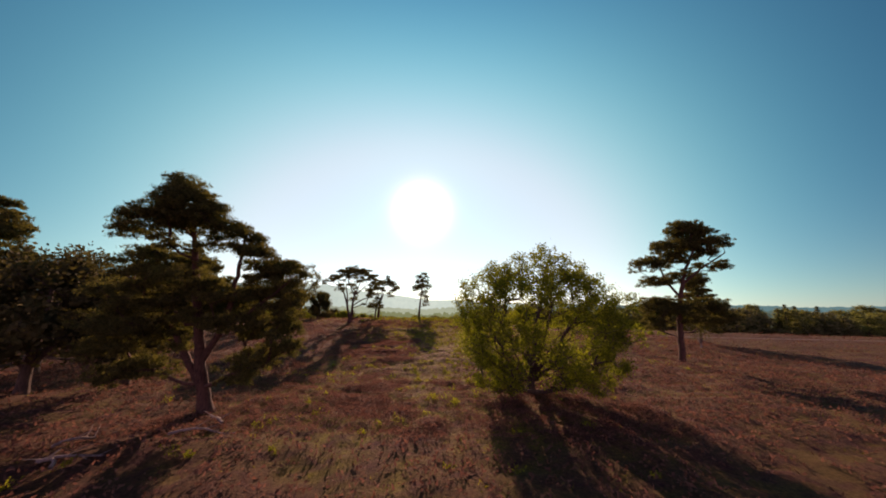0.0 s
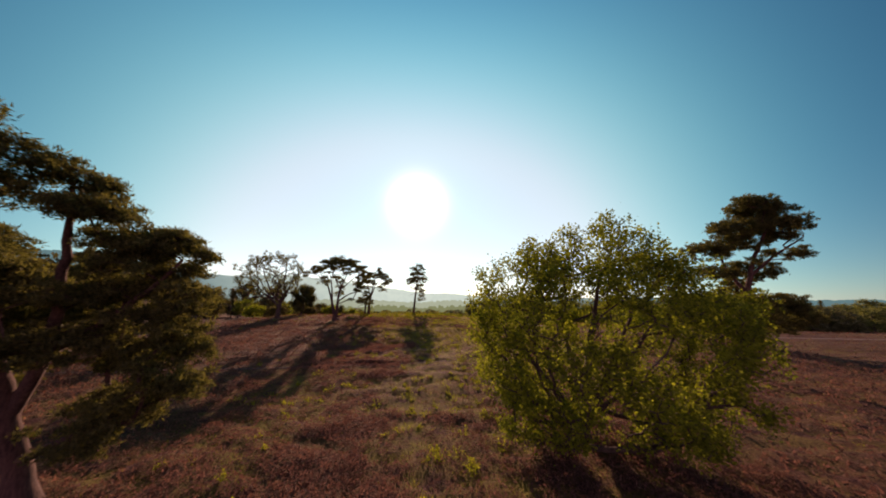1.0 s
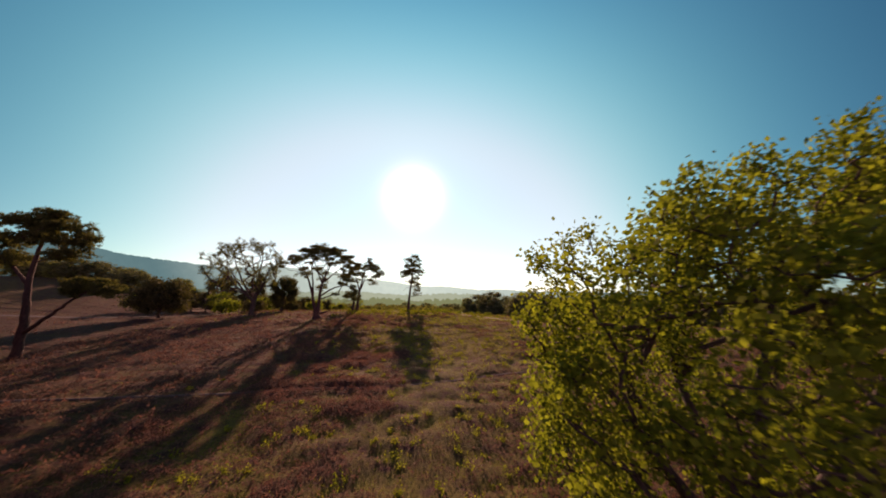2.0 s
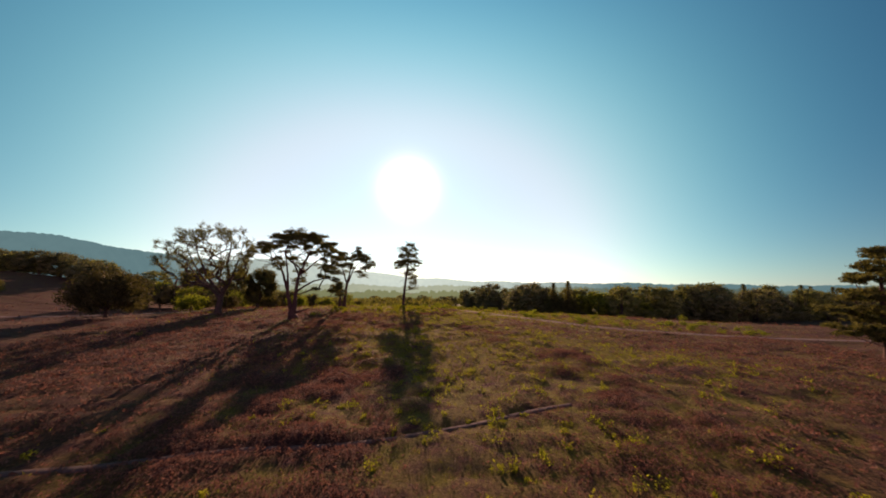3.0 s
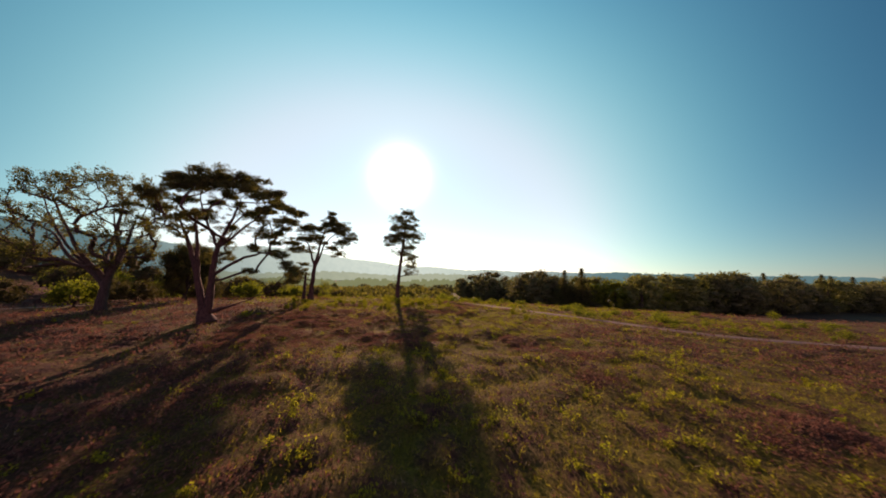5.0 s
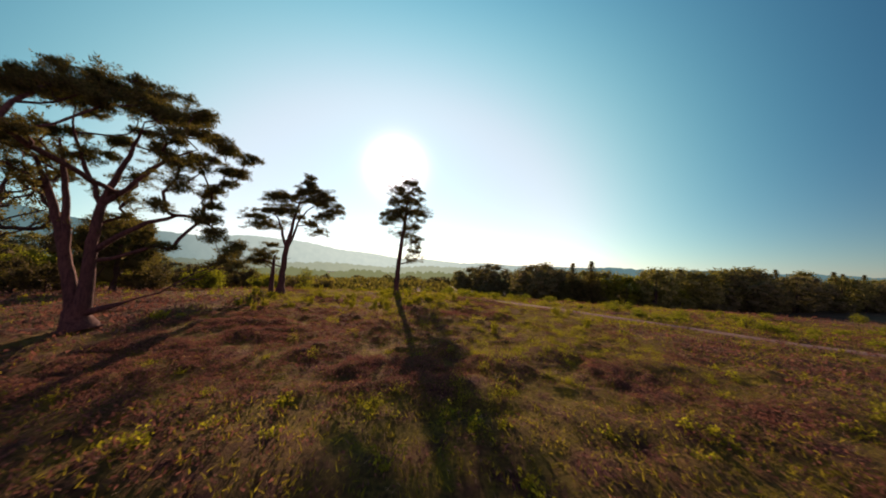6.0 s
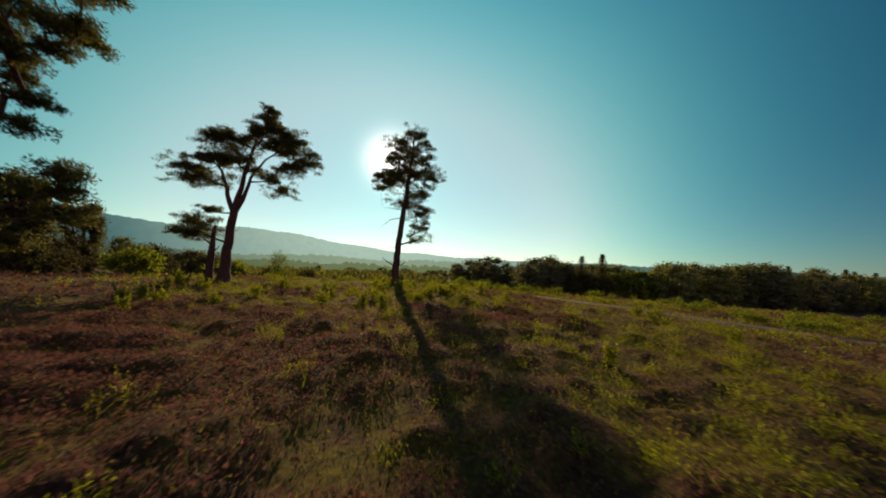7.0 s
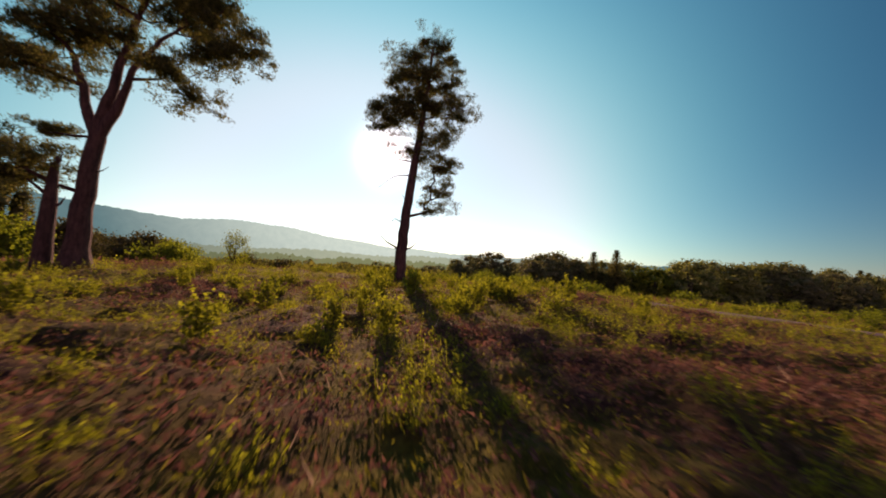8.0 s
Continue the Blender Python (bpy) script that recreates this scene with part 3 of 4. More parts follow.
broadleaf("oak_tree", stand(5.55, 20.6), "round young oak with fresh sparse yellow-green leaves",
          [[(0, 0, -0.2, 0.27), (0.05, 0, 0.7, 0.22), (0.2, 0, 2.0, 0.18), (0.5, 0, 4.0, 0.12), (1.0, -0.3, 6.8, 0.05)],
           [(0.05, 0, 0.7, 0.15), (-1.3, 0.3, 2.2, 0.11), (-2.8, 0.5, 4.4, 0.05)],
           [(0.05, 0, 0.6, 0.13), (-1.6, -0.7, 1.4, 0.09), (-3.4, -1.2, 2.4, 0.04)],
           [(0.1, 0, 1.0, 0.15), (1.5, -0.3, 2.6, 0.11), (3.1, -0.4, 4.9, 0.05)],
           [(0.1, 0, 0.8, 0.13), (1.8, 0.5, 1.6, 0.09), (3.8, 0.8, 2.6, 0.04)],
           [(0.1, 0, 1.2, 0.14), (0.3, -1.5, 2.8, 0.10), (0.5, -2.9, 5.0, 0.05)],
           [(0.1, 0, 1.3, 0.14), (0.2, 1.5, 3.0, 0.10), (0.4, 2.8, 5.2, 0.05)]],
          (0.4, -1.2, 4.15), (5.3, 4.1, 4.45), 1900, 0.105, 46, 21, OAK_LEAF, OAK_BARK, 0.15, 0.2, lumps=170, lump=0.15)

pine("pine_tree", stand(22.6, 30.6), "tall Scots pine with open crown above a long bare stem",
     [[(0, 0, -0.2, 0.30), (0.1, 0, 2.5, 0.25), (0.2, -0.2, 5.5, 0.21), (0.8, -0.6, 8.5, 0.14), (2.2, -1.2, 12.0, 0.06)],
      [(0.3, -0.2, 6.2, 0.13), (-0.8, 0, 7.8, 0.10), (-1.2, 0, 9.6, 0.05)],
      [(0.6, -0.4, 7.4, 0.12), (2.6, -0.6, 9.0, 0.09), (4.8, -0.8, 10.4, 0.05)]],
     [], 31, 16, 0.15, pad=0.6, fluff=0.36,
     lumps=[(1.5, -0.6, 11.2, 2, 1.6, 0.9, 1.26), (0.4, 0, 9.6, 1.7, 1.4, 0.8, 0.72), (1.2, 0, 8.2, 1.8, 1.4, 0.7, 0.66), (2.6, -1, 10.2, 1.6, 1.3, 0.7, 0.72), (0.95, -1, 12.5, 1.8, 1.5, 1, 1.53), (2.4, -1.2, 12.3, 1.2, 1.2, 0.75, 1.38),
            (3.9, -1.2, 11.5, 1.6, 1.2, 0.62, 1.38), (-1.1, -0.4, 10.8, 1.4, 1.4, 0.88, 0.84), (-2.6, 0, 9.4, 1.8, 1.5, 0.75, 0.84), (0.4, 0.2, 10.6, 1.2, 1.2, 0.62, 0.56), (-1.7, 0.2, 7.4, 1.6, 1.4, 0.75, 0.75), (3.4, -0.6, 9.1, 1.6, 1.2, 0.56, 0.84),
            (2.2, 0, 7.2, 1.2, 1.2, 0.75, 0.75), (-1.6, 0, 5.2, 1.8, 1.5, 1.12, 1.22), (-2, 0.3, 3.7, 1.3, 1.2, 0.88, 1.22), (3.2, 0, 5.3, 1.8, 1.5, 0.88, 1.22), (3.4, 0, 3.9, 1.1, 1, 0.88, 1.22), (0.6, -0.9, 5.1, 1.5, 1, 0.9, 1.08),
            (0.9, -0.9, 4, 1.3, 0.9, 0.8, 0.99), (4.6, 0, 4.5, 1.1, 1, 0.7, 1.08)])

# the thin parasol of the spreading pine: overlapping flat pads, lower towards the rim, with gaps
rng = np.random.default_rng(412)
DOME = []
for ring, many in ((0.0, 2), (1.0, 6), (1.9, 10), (2.8, 13), (3.7, 15), (4.5, 15), (5.2, 9)):
    for k in range(many):
        a = 2 * math.pi * (k + rng.uniform(-0.3, 0.3)) / many
        reach = ring * rng.uniform(0.88, 1.12)
        DOME.append((0.1 + 1.02 * reach * math.cos(a), (0.9 if math.sin(a) > 0 else 0.55) * reach * math.sin(a), 9.9 - 0.088 * reach ** 2 + rng.uniform(-0.45, 0.15), rng.uniform(0.40, 0.80), rng.uniform(0.40, 0.80), rng.uniform(0.20, 0.42), 0.8))

pine("pine_tree", stand(-16.5, 57.7), "spreading umbrella-shaped Scots pine with several stems",
     [[(-0.02, 0, -0.06, 0.5), (-0.11, 0, 0.58, 0.42), (-0.39, 0, 1.04, 0.24), (-0.75, 0, 2.68, 0.19), (-1.07, 0, 3.85, 0.16), (-1.67, 0, 5.62, 0.11), (-2.32, 0, 6.79, 0.05)],
      [(-0.75, 0, 2.68, 0.15), (-0.86, 0, 4.46, 0.12), (-1.11, 0, 6.02, 0.09), (-1.41, 0, 7.46, 0.04)],
      [(0.01, 0, 0.82, 0.28), (0.06, 0, 1.99, 0.22), (0.1, 0, 3.43, 0.18), (0.3, 0, 4.89, 0.15), (0.71, 0, 5.89, 0.11), (1.37, 0, 7.3, 0.07), (1.63, 0, 8.33, 0.03)],
      [(0.3, 0, 4.89, 0.12), (1.29, 0, 5.56, 0.09), (2.22, 0, 6.61, 0.06), (3.67, 0, 7.34, 0.03)],
      [(0.09, 0, 2.95, 0.12), (0.9, 0, 3.58, 0.1), (1.86, 0, 4.15, 0.09), (2.84, 0, 4.59, 0.07), (4.1, 0, 4.61, 0.05), (5.0, 0, 3.66, 0.025)],
      [(0.3, 0, 4.89, 0.1), (-0.31, 0, 6.19, 0.08), (-0.87, 0, 7.51, 0.05), (-1.07, 0, 8.48, 0.03)],
      [(0.13, 0, 0.64, 0.16), (0.71, 0, 0.78, 0.12), (1.34, 0, 1.06, 0.07), (1.87, 0, 1.24, 0.03)]],
     [], 41, 15, 0.10, pad=0.38, fluff=0.27,
     lumps=DOME + [(3.28, 2.6, 7.18, 0.7, 0.77, 0.33, 0.42), (4.15, 2.4, 6.99, 0.23, 0.26, 0.33, 0.42), (3.44, 2.61, 6.48, 0.44, 0.48, 0.36, 0.42), (3.33, 2.09, 6.15, 0.38, 0.42, 0.33, 0.42), (2.53, 2.94, 6.01, 0.41, 0.44, 0.33, 0.34), (2.56, 2.95, 5.44, 0.42, 0.47, 0.33, 0.42),
            (2.6, 2.71, 4.77, 0.43, 0.48, 0.36, 0.38), (4.38, 2.02, 3.55, 0.17, 0.19, 0.33, 0.38), (3.98, 2.53, 3.24, 0.2, 0.23, 0.33, 0.34), (4.3, 2.26, 2.66, 0.14, 0.14, 0.36, 0.34), (3.83, -1.84, 6.85, 0.96, 1.16, 0.58, 0.21), (4.15, -0.89, 6.43, 0.7, 0.77, 0.43, 0.29),
            (3.12, 0.12, 5.83, 0.79, 0.87, 0.52, 0.23), (3.33, -0.71, 4.89, 0.55, 0.6, 0.39, 0.19), (4.74, -1.05, 4.45, 0.59, 0.65, 0.33, 0.38), (5.28, -1.26, 3.77, 0.41, 0.44, 0.42, 0.29), (5.57, -0.91, 3.02, 0.2, 0.22, 0.6, 0.34), (0.08, 1.37, 6.41, 0.63, 0.7, 0.36, 0.17),
            (0.07, 1.05, 5.38, 0.56, 0.62, 0.43, 0.25), (0.1, 0.98, 4.31, 0.65, 0.72, 0.89, 0.34), (1.98, 0.96, 3.55, 0.49, 0.54, 0.75, 0.25), (-1.91, -0.98, 6.54, 0.58, 0.64, 0.58, 0.34), (-2.06, -0.61, 5.76, 0.65, 0.71, 0.69, 0.25), (-0.65, 0.41, 6.94, 0.77, 0.85, 0.42, 0.15),
            (-2.68, 0.74, 6.8, 0.67, 0.74, 0.42, 0.17), (-1.87, 1.13, 6.21, 0.6, 0.66, 0.36, 0.13)])

pine("pine_tree", stand(-14.0, 69.3), "flat-topped Scots pine with a trunk forking high up",
     [[(0.07, 0, -0.08, 0.34), (0.08, 0, 0.71, 0.25), (0.18, 0, 2.15, 0.21), (0.31, 0, 3.71, 0.18), (0.63, 0, 4.83, 0.12), (0.86, 0, 6.14, 0.09), (1.24, 0, 7.68, 0.05), (1.91, 0, 8.7, 0.02)],
      [(0.31, 0, 3.74, 0.14), (-0.02, 0, 4.4, 0.11), (-0.18, 0, 5.3, 0.09), (-0.26, 0, 6.02, 0.06), (-0.96, 0, 6.31, 0.02)],
      [(0.39, 0, 3.65, 0.14), (0.82, 0, 4.39, 0.11), (1, 0, 5.32, 0.08), (1.26, 0, 6.18, 0.06), (2.35, 0, 7.06, 0.03)],
      [(0.16, 0, 3.63, 0.04), (-0.32, 0, 3.74, 0.03), (-1, 0, 3.59, 0.015)],
      [(0.2, 0, 2.55, 0.035), (0.45, 0, 2.72, 0.02), (0.71, 0, 2.85, 0.008)],
      [(1.0, 0, 5.32, 0.05), (1.8, -0.1, 5.6, 0.03), (2.6, -0.2, 5.3, 0.012)]],
     [], 51, 18, 0.09, pad=0.34, fluff=0.27,
     lumps=[(1.95, -0.2, 9.15, 0.5, 0.5, 0.42, 1.1), (2.03, -0.21, 8.58, 0.75, 0.68, 0.46, 1.1), (1.65, -0.32, 7.91, 0.96, 0.86, 0.42, 1.1), (0.1, -0.08, 7.54, 1.19, 1.07, 0.31, 1.1), (2.67, -0.28, 7.88, 0.65, 0.59, 0.56, 1.1), (3.32, -0.35, 7.17, 0.65, 0.59, 0.63, 1.1), (3.91, -0.08, 6.63, 0.61, 0.55, 0.61, 1.1),
            (2, 0.33, 7.29, 1.02, 0.91, 0.48, 0.9), (-1.15, 0.24, 6.47, 1.19, 1.07, 0.28, 1.1), (-2.11, 0.21, 6.02, 0.85, 0.76, 0.28, 1.1), (0.42, -0.22, 6.48, 0.78, 0.7, 0.24, 1.1), (-1.91, 0.03, 5.31, 0.68, 0.62, 0.31, 0.6), (-0.77, -0.18, 5.44, 0.69, 0.62, 0.24, 0.5),
            (3.03, -0.26, 6.07, 0.82, 0.74, 0.46, 0.8), (2.28, -0.32, 5.51, 0.8, 0.72, 0.38, 0.7), (2.59, -0.23, 4.94, 0.65, 0.58, 0.31, 0.7), (0.96, 0.25, 6.08, 0.57, 0.52, 0.25, 0.4),
            (-0.78, 0.24, 3.8, 0.53, 0.48, 0.22, 0.9), (-1.31, -0.25, 3.1, 0.54, 0.48, 0.27, 1.1), (-1.79, -0.15, 2.56, 0.62, 0.56, 0.3, 1.1), (-1.32, 0.1, 2.6, 0.37, 0.33, 0.22, 0.8)])

pine("pine_tree", stand(-5.45, 73.3), "slender lone Scots pine with a narrow ragged crown",
     [[(0.06, 0, -0.14, 0.33), (0.08, 0, 0.65, 0.25), (0.21, 0, 2.69, 0.2), (0.43, 0, 4.89, 0.17), (0.65, 0, 6.74, 0.14), (0.8, 0, 8.49, 0.1), (0.95, 0, 10.37, 0.03)],
      [(0.08, 0, 1.2, 0.05), (-0.4, -0.1, 1.6, 0.03), (-0.75, -0.1, 1.9, 0.012)],
      [(0.1, 0, 1.25, 0.05), (0.5, -0.1, 1.45, 0.03), (0.75, -0.1, 1.65, 0.012)],
      [(0.2, 0, 2.5, 0.03), (-0.15, -0.1, 2.75, 0.018), (-0.4, -0.1, 2.55, 0.006)],
      [(0.25, 0, 3.1, 0.035), (0.1, -0.15, 3.45, 0.02), (0.05, -0.2, 3.7, 0.008)],
      [(0.4, 0, 4.6, 0.03), (-0.3, -0.2, 4.65, 0.02), (-0.8, -0.3, 4.35, 0.012), (-1.0, -0.3, 3.9, 0.005)],
      [(0.45, 0, 5.2, 0.03), (-0.2, -0.1, 5.3, 0.02), (-0.9, -0.2, 5.2, 0.006)],
      [(0.5, 0, 5.6, 0.035), (1.1, -0.2, 5.9, 0.02), (1.5, -0.2, 5.4, 0.01)]],
     [], 61, 15, 0.08, pad=0.32, fluff=0.32,
     lumps=[(0.96, 0.19, 10.34, 0.89, 0.8, 0.45, 0.96), (0.13, 0.28, 9.67, 0.89, 0.8, 0.55, 0.96), (1.62, 0.3, 9.71, 0.75, 0.68, 0.61, 0.96), (-0.28, -0.33, 8.49, 0.85, 0.76, 0.53, 0.96), (0.79, 0.08, 8.77, 0.98, 0.88, 0.65, 0.96), (2.03, 0.14, 8.66, 0.65, 0.58, 0.7, 0.96),
            (-0.95, 0, 7.46, 0.76, 0.68, 0.49, 0.96), (0.24, -0.26, 7.6, 1.05, 0.94, 0.63, 0.96), (1.7, -0.02, 7.57, 0.89, 0.8, 0.74, 0.96), (-1.29, -0.33, 6.55, 0.46, 0.42, 0.24, 0.96), (2.25, 0.35, 7.24, 0.56, 0.5, 0.61, 0.96), (-0.45, 0.29, 6.86, 0.73, 0.66, 0.35, 0.64),
            (1.41, 0.04, 6.2, 0.74, 0.66, 0.59, 0.88), (-0.3, 0, 7.2, 0.9, 0.8, 0.5, 0.88), (0.3, -0.2, 5.7, 0.6, 0.6, 0.4, 0.48), (1.1, 0.1, 5.5, 0.7, 0.7, 0.5, 0.64), (1.7, -0.16, 5.07, 0.72, 0.61, 0.62, 0.96), (1.65, 0.33, 4.17, 0.72, 0.63, 0.6, 0.8),
            (1.32, 0.06, 3.25, 0.63, 0.57, 0.5, 0.8), (0.67, 0.01, 6.26, 0.53, 0.48, 0.39, 0.4)])

broadleaf("oak_tree", stand(-28.9, 64.0), "wide old oak, almost bare, with first yellow buds",
          [[(0, 0, -0.3, 0.40), (0.1, 0, 1.5, 0.34), (0.3, 0, 2.8, 0.27), (0.9, 0.3, 4.6, 0.20), (0.5, 0, 6.6, 0.14), (0.9, 0.2, 8.6, 0.08), (0.5, 0, 10.8, 0.03)],
           [(0.1, 0, 2.0, 0.22), (-1.4, 0.4, 3.3, 0.18), (-3.0, 0.2, 4.3, 0.13), (-4.8, 0.6, 6.4, 0.08), (-7.0, 0.4, 7.4, 0.03)],
           [(0.2, 0, 2.4, 0.22), (1.4, -0.4, 4.0, 0.16), (1.9, -0.3, 6.0, 0.11), (2.8, -0.6, 8.2, 0.03)],
           [(0.2, 0, 2.6, 0.20), (-0.9, 1.0, 4.6, 0.15), (-1.4, 2.2, 6.4, 0.10), (-2.4, 2.8, 9.2, 0.03)],
           [(0.2, 0, 2.6, 0.20), (-1.0, -1.0, 4.6, 0.15), (-2.0, -1.4, 7.0, 0.10), (-2.4, -2.4, 9.8, 0.03)],
           [(-1.4, 0.4, 3.3, 0.14), (-2.6, -0.6, 5.4, 0.10), (-4.0, -0.8, 8.0, 0.06), (-4.4, -0.8, 9.4, 0.03)]],
          (-1.9, 0, 7.6), (5.9, 5.0, 4.8), 900, 0.12, 30, 71, WOOD_LEAF, OAK_BARK, 0.12, 0.3, lumps=70, lump=0.16, tip=0.022)

pine("pine_tree", stand(37.0, 46.0), "smaller dense Scots pine on the open heath",
     [[(0, 0, -0.2, 0.26), (0.1, 0, 2.0, 0.21), (0.2, 0, 5.0, 0.15), (0.5, 0, 8.6, 0.05)]],
     [(9.0, 0.4, 1.6, 5, 0.8), (8.0, 1.4, 2.2, 8, 0.9), (7.0, 2.2, 2.6, 9, 0.9), (5.8, 2.8, 3.0, 10, 0.95), (4.6, 3.2, 3.2, 10, 0.95), (3.4, 3.2, 3.0, 9, 0.9), (2.4, 2.6, 2.6, 7, 0.8)], 81, 12, 0.2)


# dead snag beside the forked pine
def snag(place):
    rng = np.random.default_rng(5)
    tree = thing("dead_snag", place, "broken grey dead pine stem with splintered top", "dead tree")
    pts = [(0, 0, -0.2), (0.02, 0, 0.8), (0.06, 0, 1.7), (0.10, 0, 2.6)]
    v, f = tube(pts, [0.22, 0.17, 0.15, 0.13], 11)
    v[-11:, 2] += rng.uniform(0.0, 0.55, 11)
    v[-11:, :2] = 0.6 * v[-11:, :2] + 0.4 * v[-11:, :2].mean(axis=0)
    part("trunk", mesh_of("trunk", v, f, PINE_BARK, False), tree)
    for pts, r in ((((0.08, 0, 1.9), (-0.25, -0.05, 2.2), (-0.45, -0.05, 2.35)), 0.05), (((0.08, 0, 1.6), (0.3, 0, 1.75), (0.42, 0, 1.95)), 0.04), (((0.1, 0, 2.5), (0.22, 0, 2.9), (0.25, 0.02, 3.2)), 0.03)):
        v, f = tube(pts, [r, r * 0.7, r * 0.25], 6)
        part("branch", mesh_of("branch", v, f, PINE_BARK, True), tree)


snag(stand(-14.58, 69.2))


def fallen_branch(place, turn, length, seed):
    rng = np.random.default_rng(seed)
    ob = thing("fallen_branch", place, "bleached dead branch lying in the heather", "branch", "fallen branches under the old pine")
    ob.rotation_euler = (0, 0, turn)
    pts = [(length * k / 6, 0.10 * math.sin(k * 1.3 + seed), 0.16 + 0.12 * math.sin(k * 0.9)) for k in range(7)]
    v, f = tube(pts, np.linspace(0.06, 0.015, 7), 7)
    part("stem", mesh_of("stem", v, f, DEAD_WOOD, True), ob)
    for k in (2, 3, 4, 5):
        p = np.array(pts[k])
        d = np.array((0.35, rng.choice((-1, 1)) * 0.5, rng.uniform(0.0, 0.35)))
        v, f = tube([p, p + d * 0.5, p + d * rng.uniform(0.8, 1.2)], [0.025, 0.015, 0.006], 5)
        part("side_twig", mesh_of("side_twig", v, f, DEAD_WOOD, True), ob)


for x, y, turn, length, seed in ((-13.9, 12.4, 1.2, 1.6, 1), (-13.0, 11.2, 0.4, 2.2, 2), (-12.0, 10.8, 2.6, 1.5, 3), (-10.6, 13.4, 0.2, 2.4, 4), (-9.5, 14.6, 2.2, 1.4, 5)):
    fallen_branch(stand(x, y, 0.0), turn, length, seed)


# ---- woods and shrubs ----
def round_tree(name, place, label, h, w, seed, mat, bark, count=120, per_end=24, leaf=0.34, group="", category="tree", low=0.18, hollow=0.35, thick=0.055, lumps=0, lump=0.4, full=0.0):
    """A plain leafy tree or shrub of height h and width w."""
    rng = np.random.default_rng(seed)
    lean = rng.uniform(-0.06, 0.06) * h
    cz = h * (low + 1) / 2
    forks = [[(0, 0, -0.2, 0.035 * h), (0, 0, 0.15 * h, 0.028 * h), (lean, 0, 0.5 * h, 0.016 * h), (lean, 0, 0.75 * h, 0.006 * h)]]
    for k in range(3):
        a = rng.uniform(0, 6.28)
        forks.append([(0, 0, 0.15 * h, 0.016 * h), (0.18 * w * math.cos(a), 0.18 * w * math.sin(a), 0.4 * h, 0.010 * h), (0.3 * w * math.cos(a), 0.3 * w * math.sin(a), 0.62 * h, 0.004 * h)])
    return broadleaf(name, place, label, forks, (lean, 0, cz), (w / 2, w / 2, h * (1 - low) / 2), count, leaf, per_end, seed, mat, bark, leaf * 1.5 if hollow < 0.5 else leaf * 1.1, hollow, group, category, 0.2, thick, lumps, lump, full)


W1 = "trees of the wood beside the old pine"
for k, (x, y, h, w) in enumerate(((-24.5, 19.5, 9.0, 9.0), (-31.0, 25.0, 10.2, 10.0), (-37.0, 31.0, 11.0, 10.0), (-35.0, 20.0, 10.5, 10.0), (-20.5, 21.5, 7.6, 7.0), (-40.0, 38.0, 9.0, 9.0))):
    round_tree("broadleaf_tree", stand(x, y), "dense dark broadleaf tree in a small wood", h, w, 100 + k, DARK_LEAF, OAK_BARK, 240, 26, 0.26, W1, low=0.08, lumps=16, lump=0.34, full=0.42)
pine("pine_tree", stand(-31.8, 21.2), "Scots pine rising above the small wood",
     [[(0, 0, -0.2, 0.28), (0.1, 0, 4.0, 0.22), (0.2, 0, 9.0, 0.12), (0.3, 0, 12.0, 0.05)]],
     [(12.2, 0.8, 1.2, 6, 0.9), (11.4, 1.6, 2.0, 9, 0.9), (10.4, 2.2, 2.6, 10, 0.9), (9.2, 2.6, 2.8, 10, 0.9), (8.0, 2.8, 2.8, 8, 0.9)], 91, 12, 0.2, group=W1)

pine("pine_tree", stand(-33.0, 40.0), "broad flat-crowned Scots pine with low side limb",
     [[(0, 0, -0.2, 0.32), (0.1, 0, 3.0, 0.25), (-0.2, 0, 6.5, 0.18), (0.3, 0, 9.5, 0.10), (0.2, 0, 11.0, 0.04)],
      [(0.1, 0, 1.8, 0.16), (2.2, -0.3, 3.2, 0.13), (4.2, -0.4, 4.8, 0.09), (6.0, -0.5, 5.6, 0.04)],
      [(-0.1, 0, 5.5, 0.14), (-2.2, 0.2, 7.4, 0.10), (-4.0, 0.2, 8.6, 0.04)]],
     [], 95, 14, 0.17, pad=0.7, fluff=0.34,
     lumps=[(0.2, 0, 11.2, 1.8, 1.6, 0.6, 1.2), (-1.6, 0, 10.4, 2.0, 1.8, 0.7, 1.2), (2.0, 0, 10.2, 1.8, 1.6, 0.7, 1.2), (3.4, 0, 9.2, 1.2, 1.2, 0.6, 1.2), (-3.6, 0, 9.2, 2.0, 1.6, 0.8, 1.2), (0.4, 0, 9.4, 2.0, 1.6, 0.7, 1.0), (2.4, 0, 8.2, 1.6, 1.4, 0.6, 1.0),
            (-4.8, 0, 7.6, 1.6, 1.4, 0.8, 1.1), (-2.4, 0, 7.8, 1.6, 1.4, 0.7, 1.0), (5.2, -0.4, 5.6, 1.8, 1.4, 0.6, 1.2), (6.8, -0.5, 5.2, 1.2, 1.1, 0.5, 1.1), (3.8, -0.4, 5.4, 1.2, 1.1, 0.5, 0.9)])

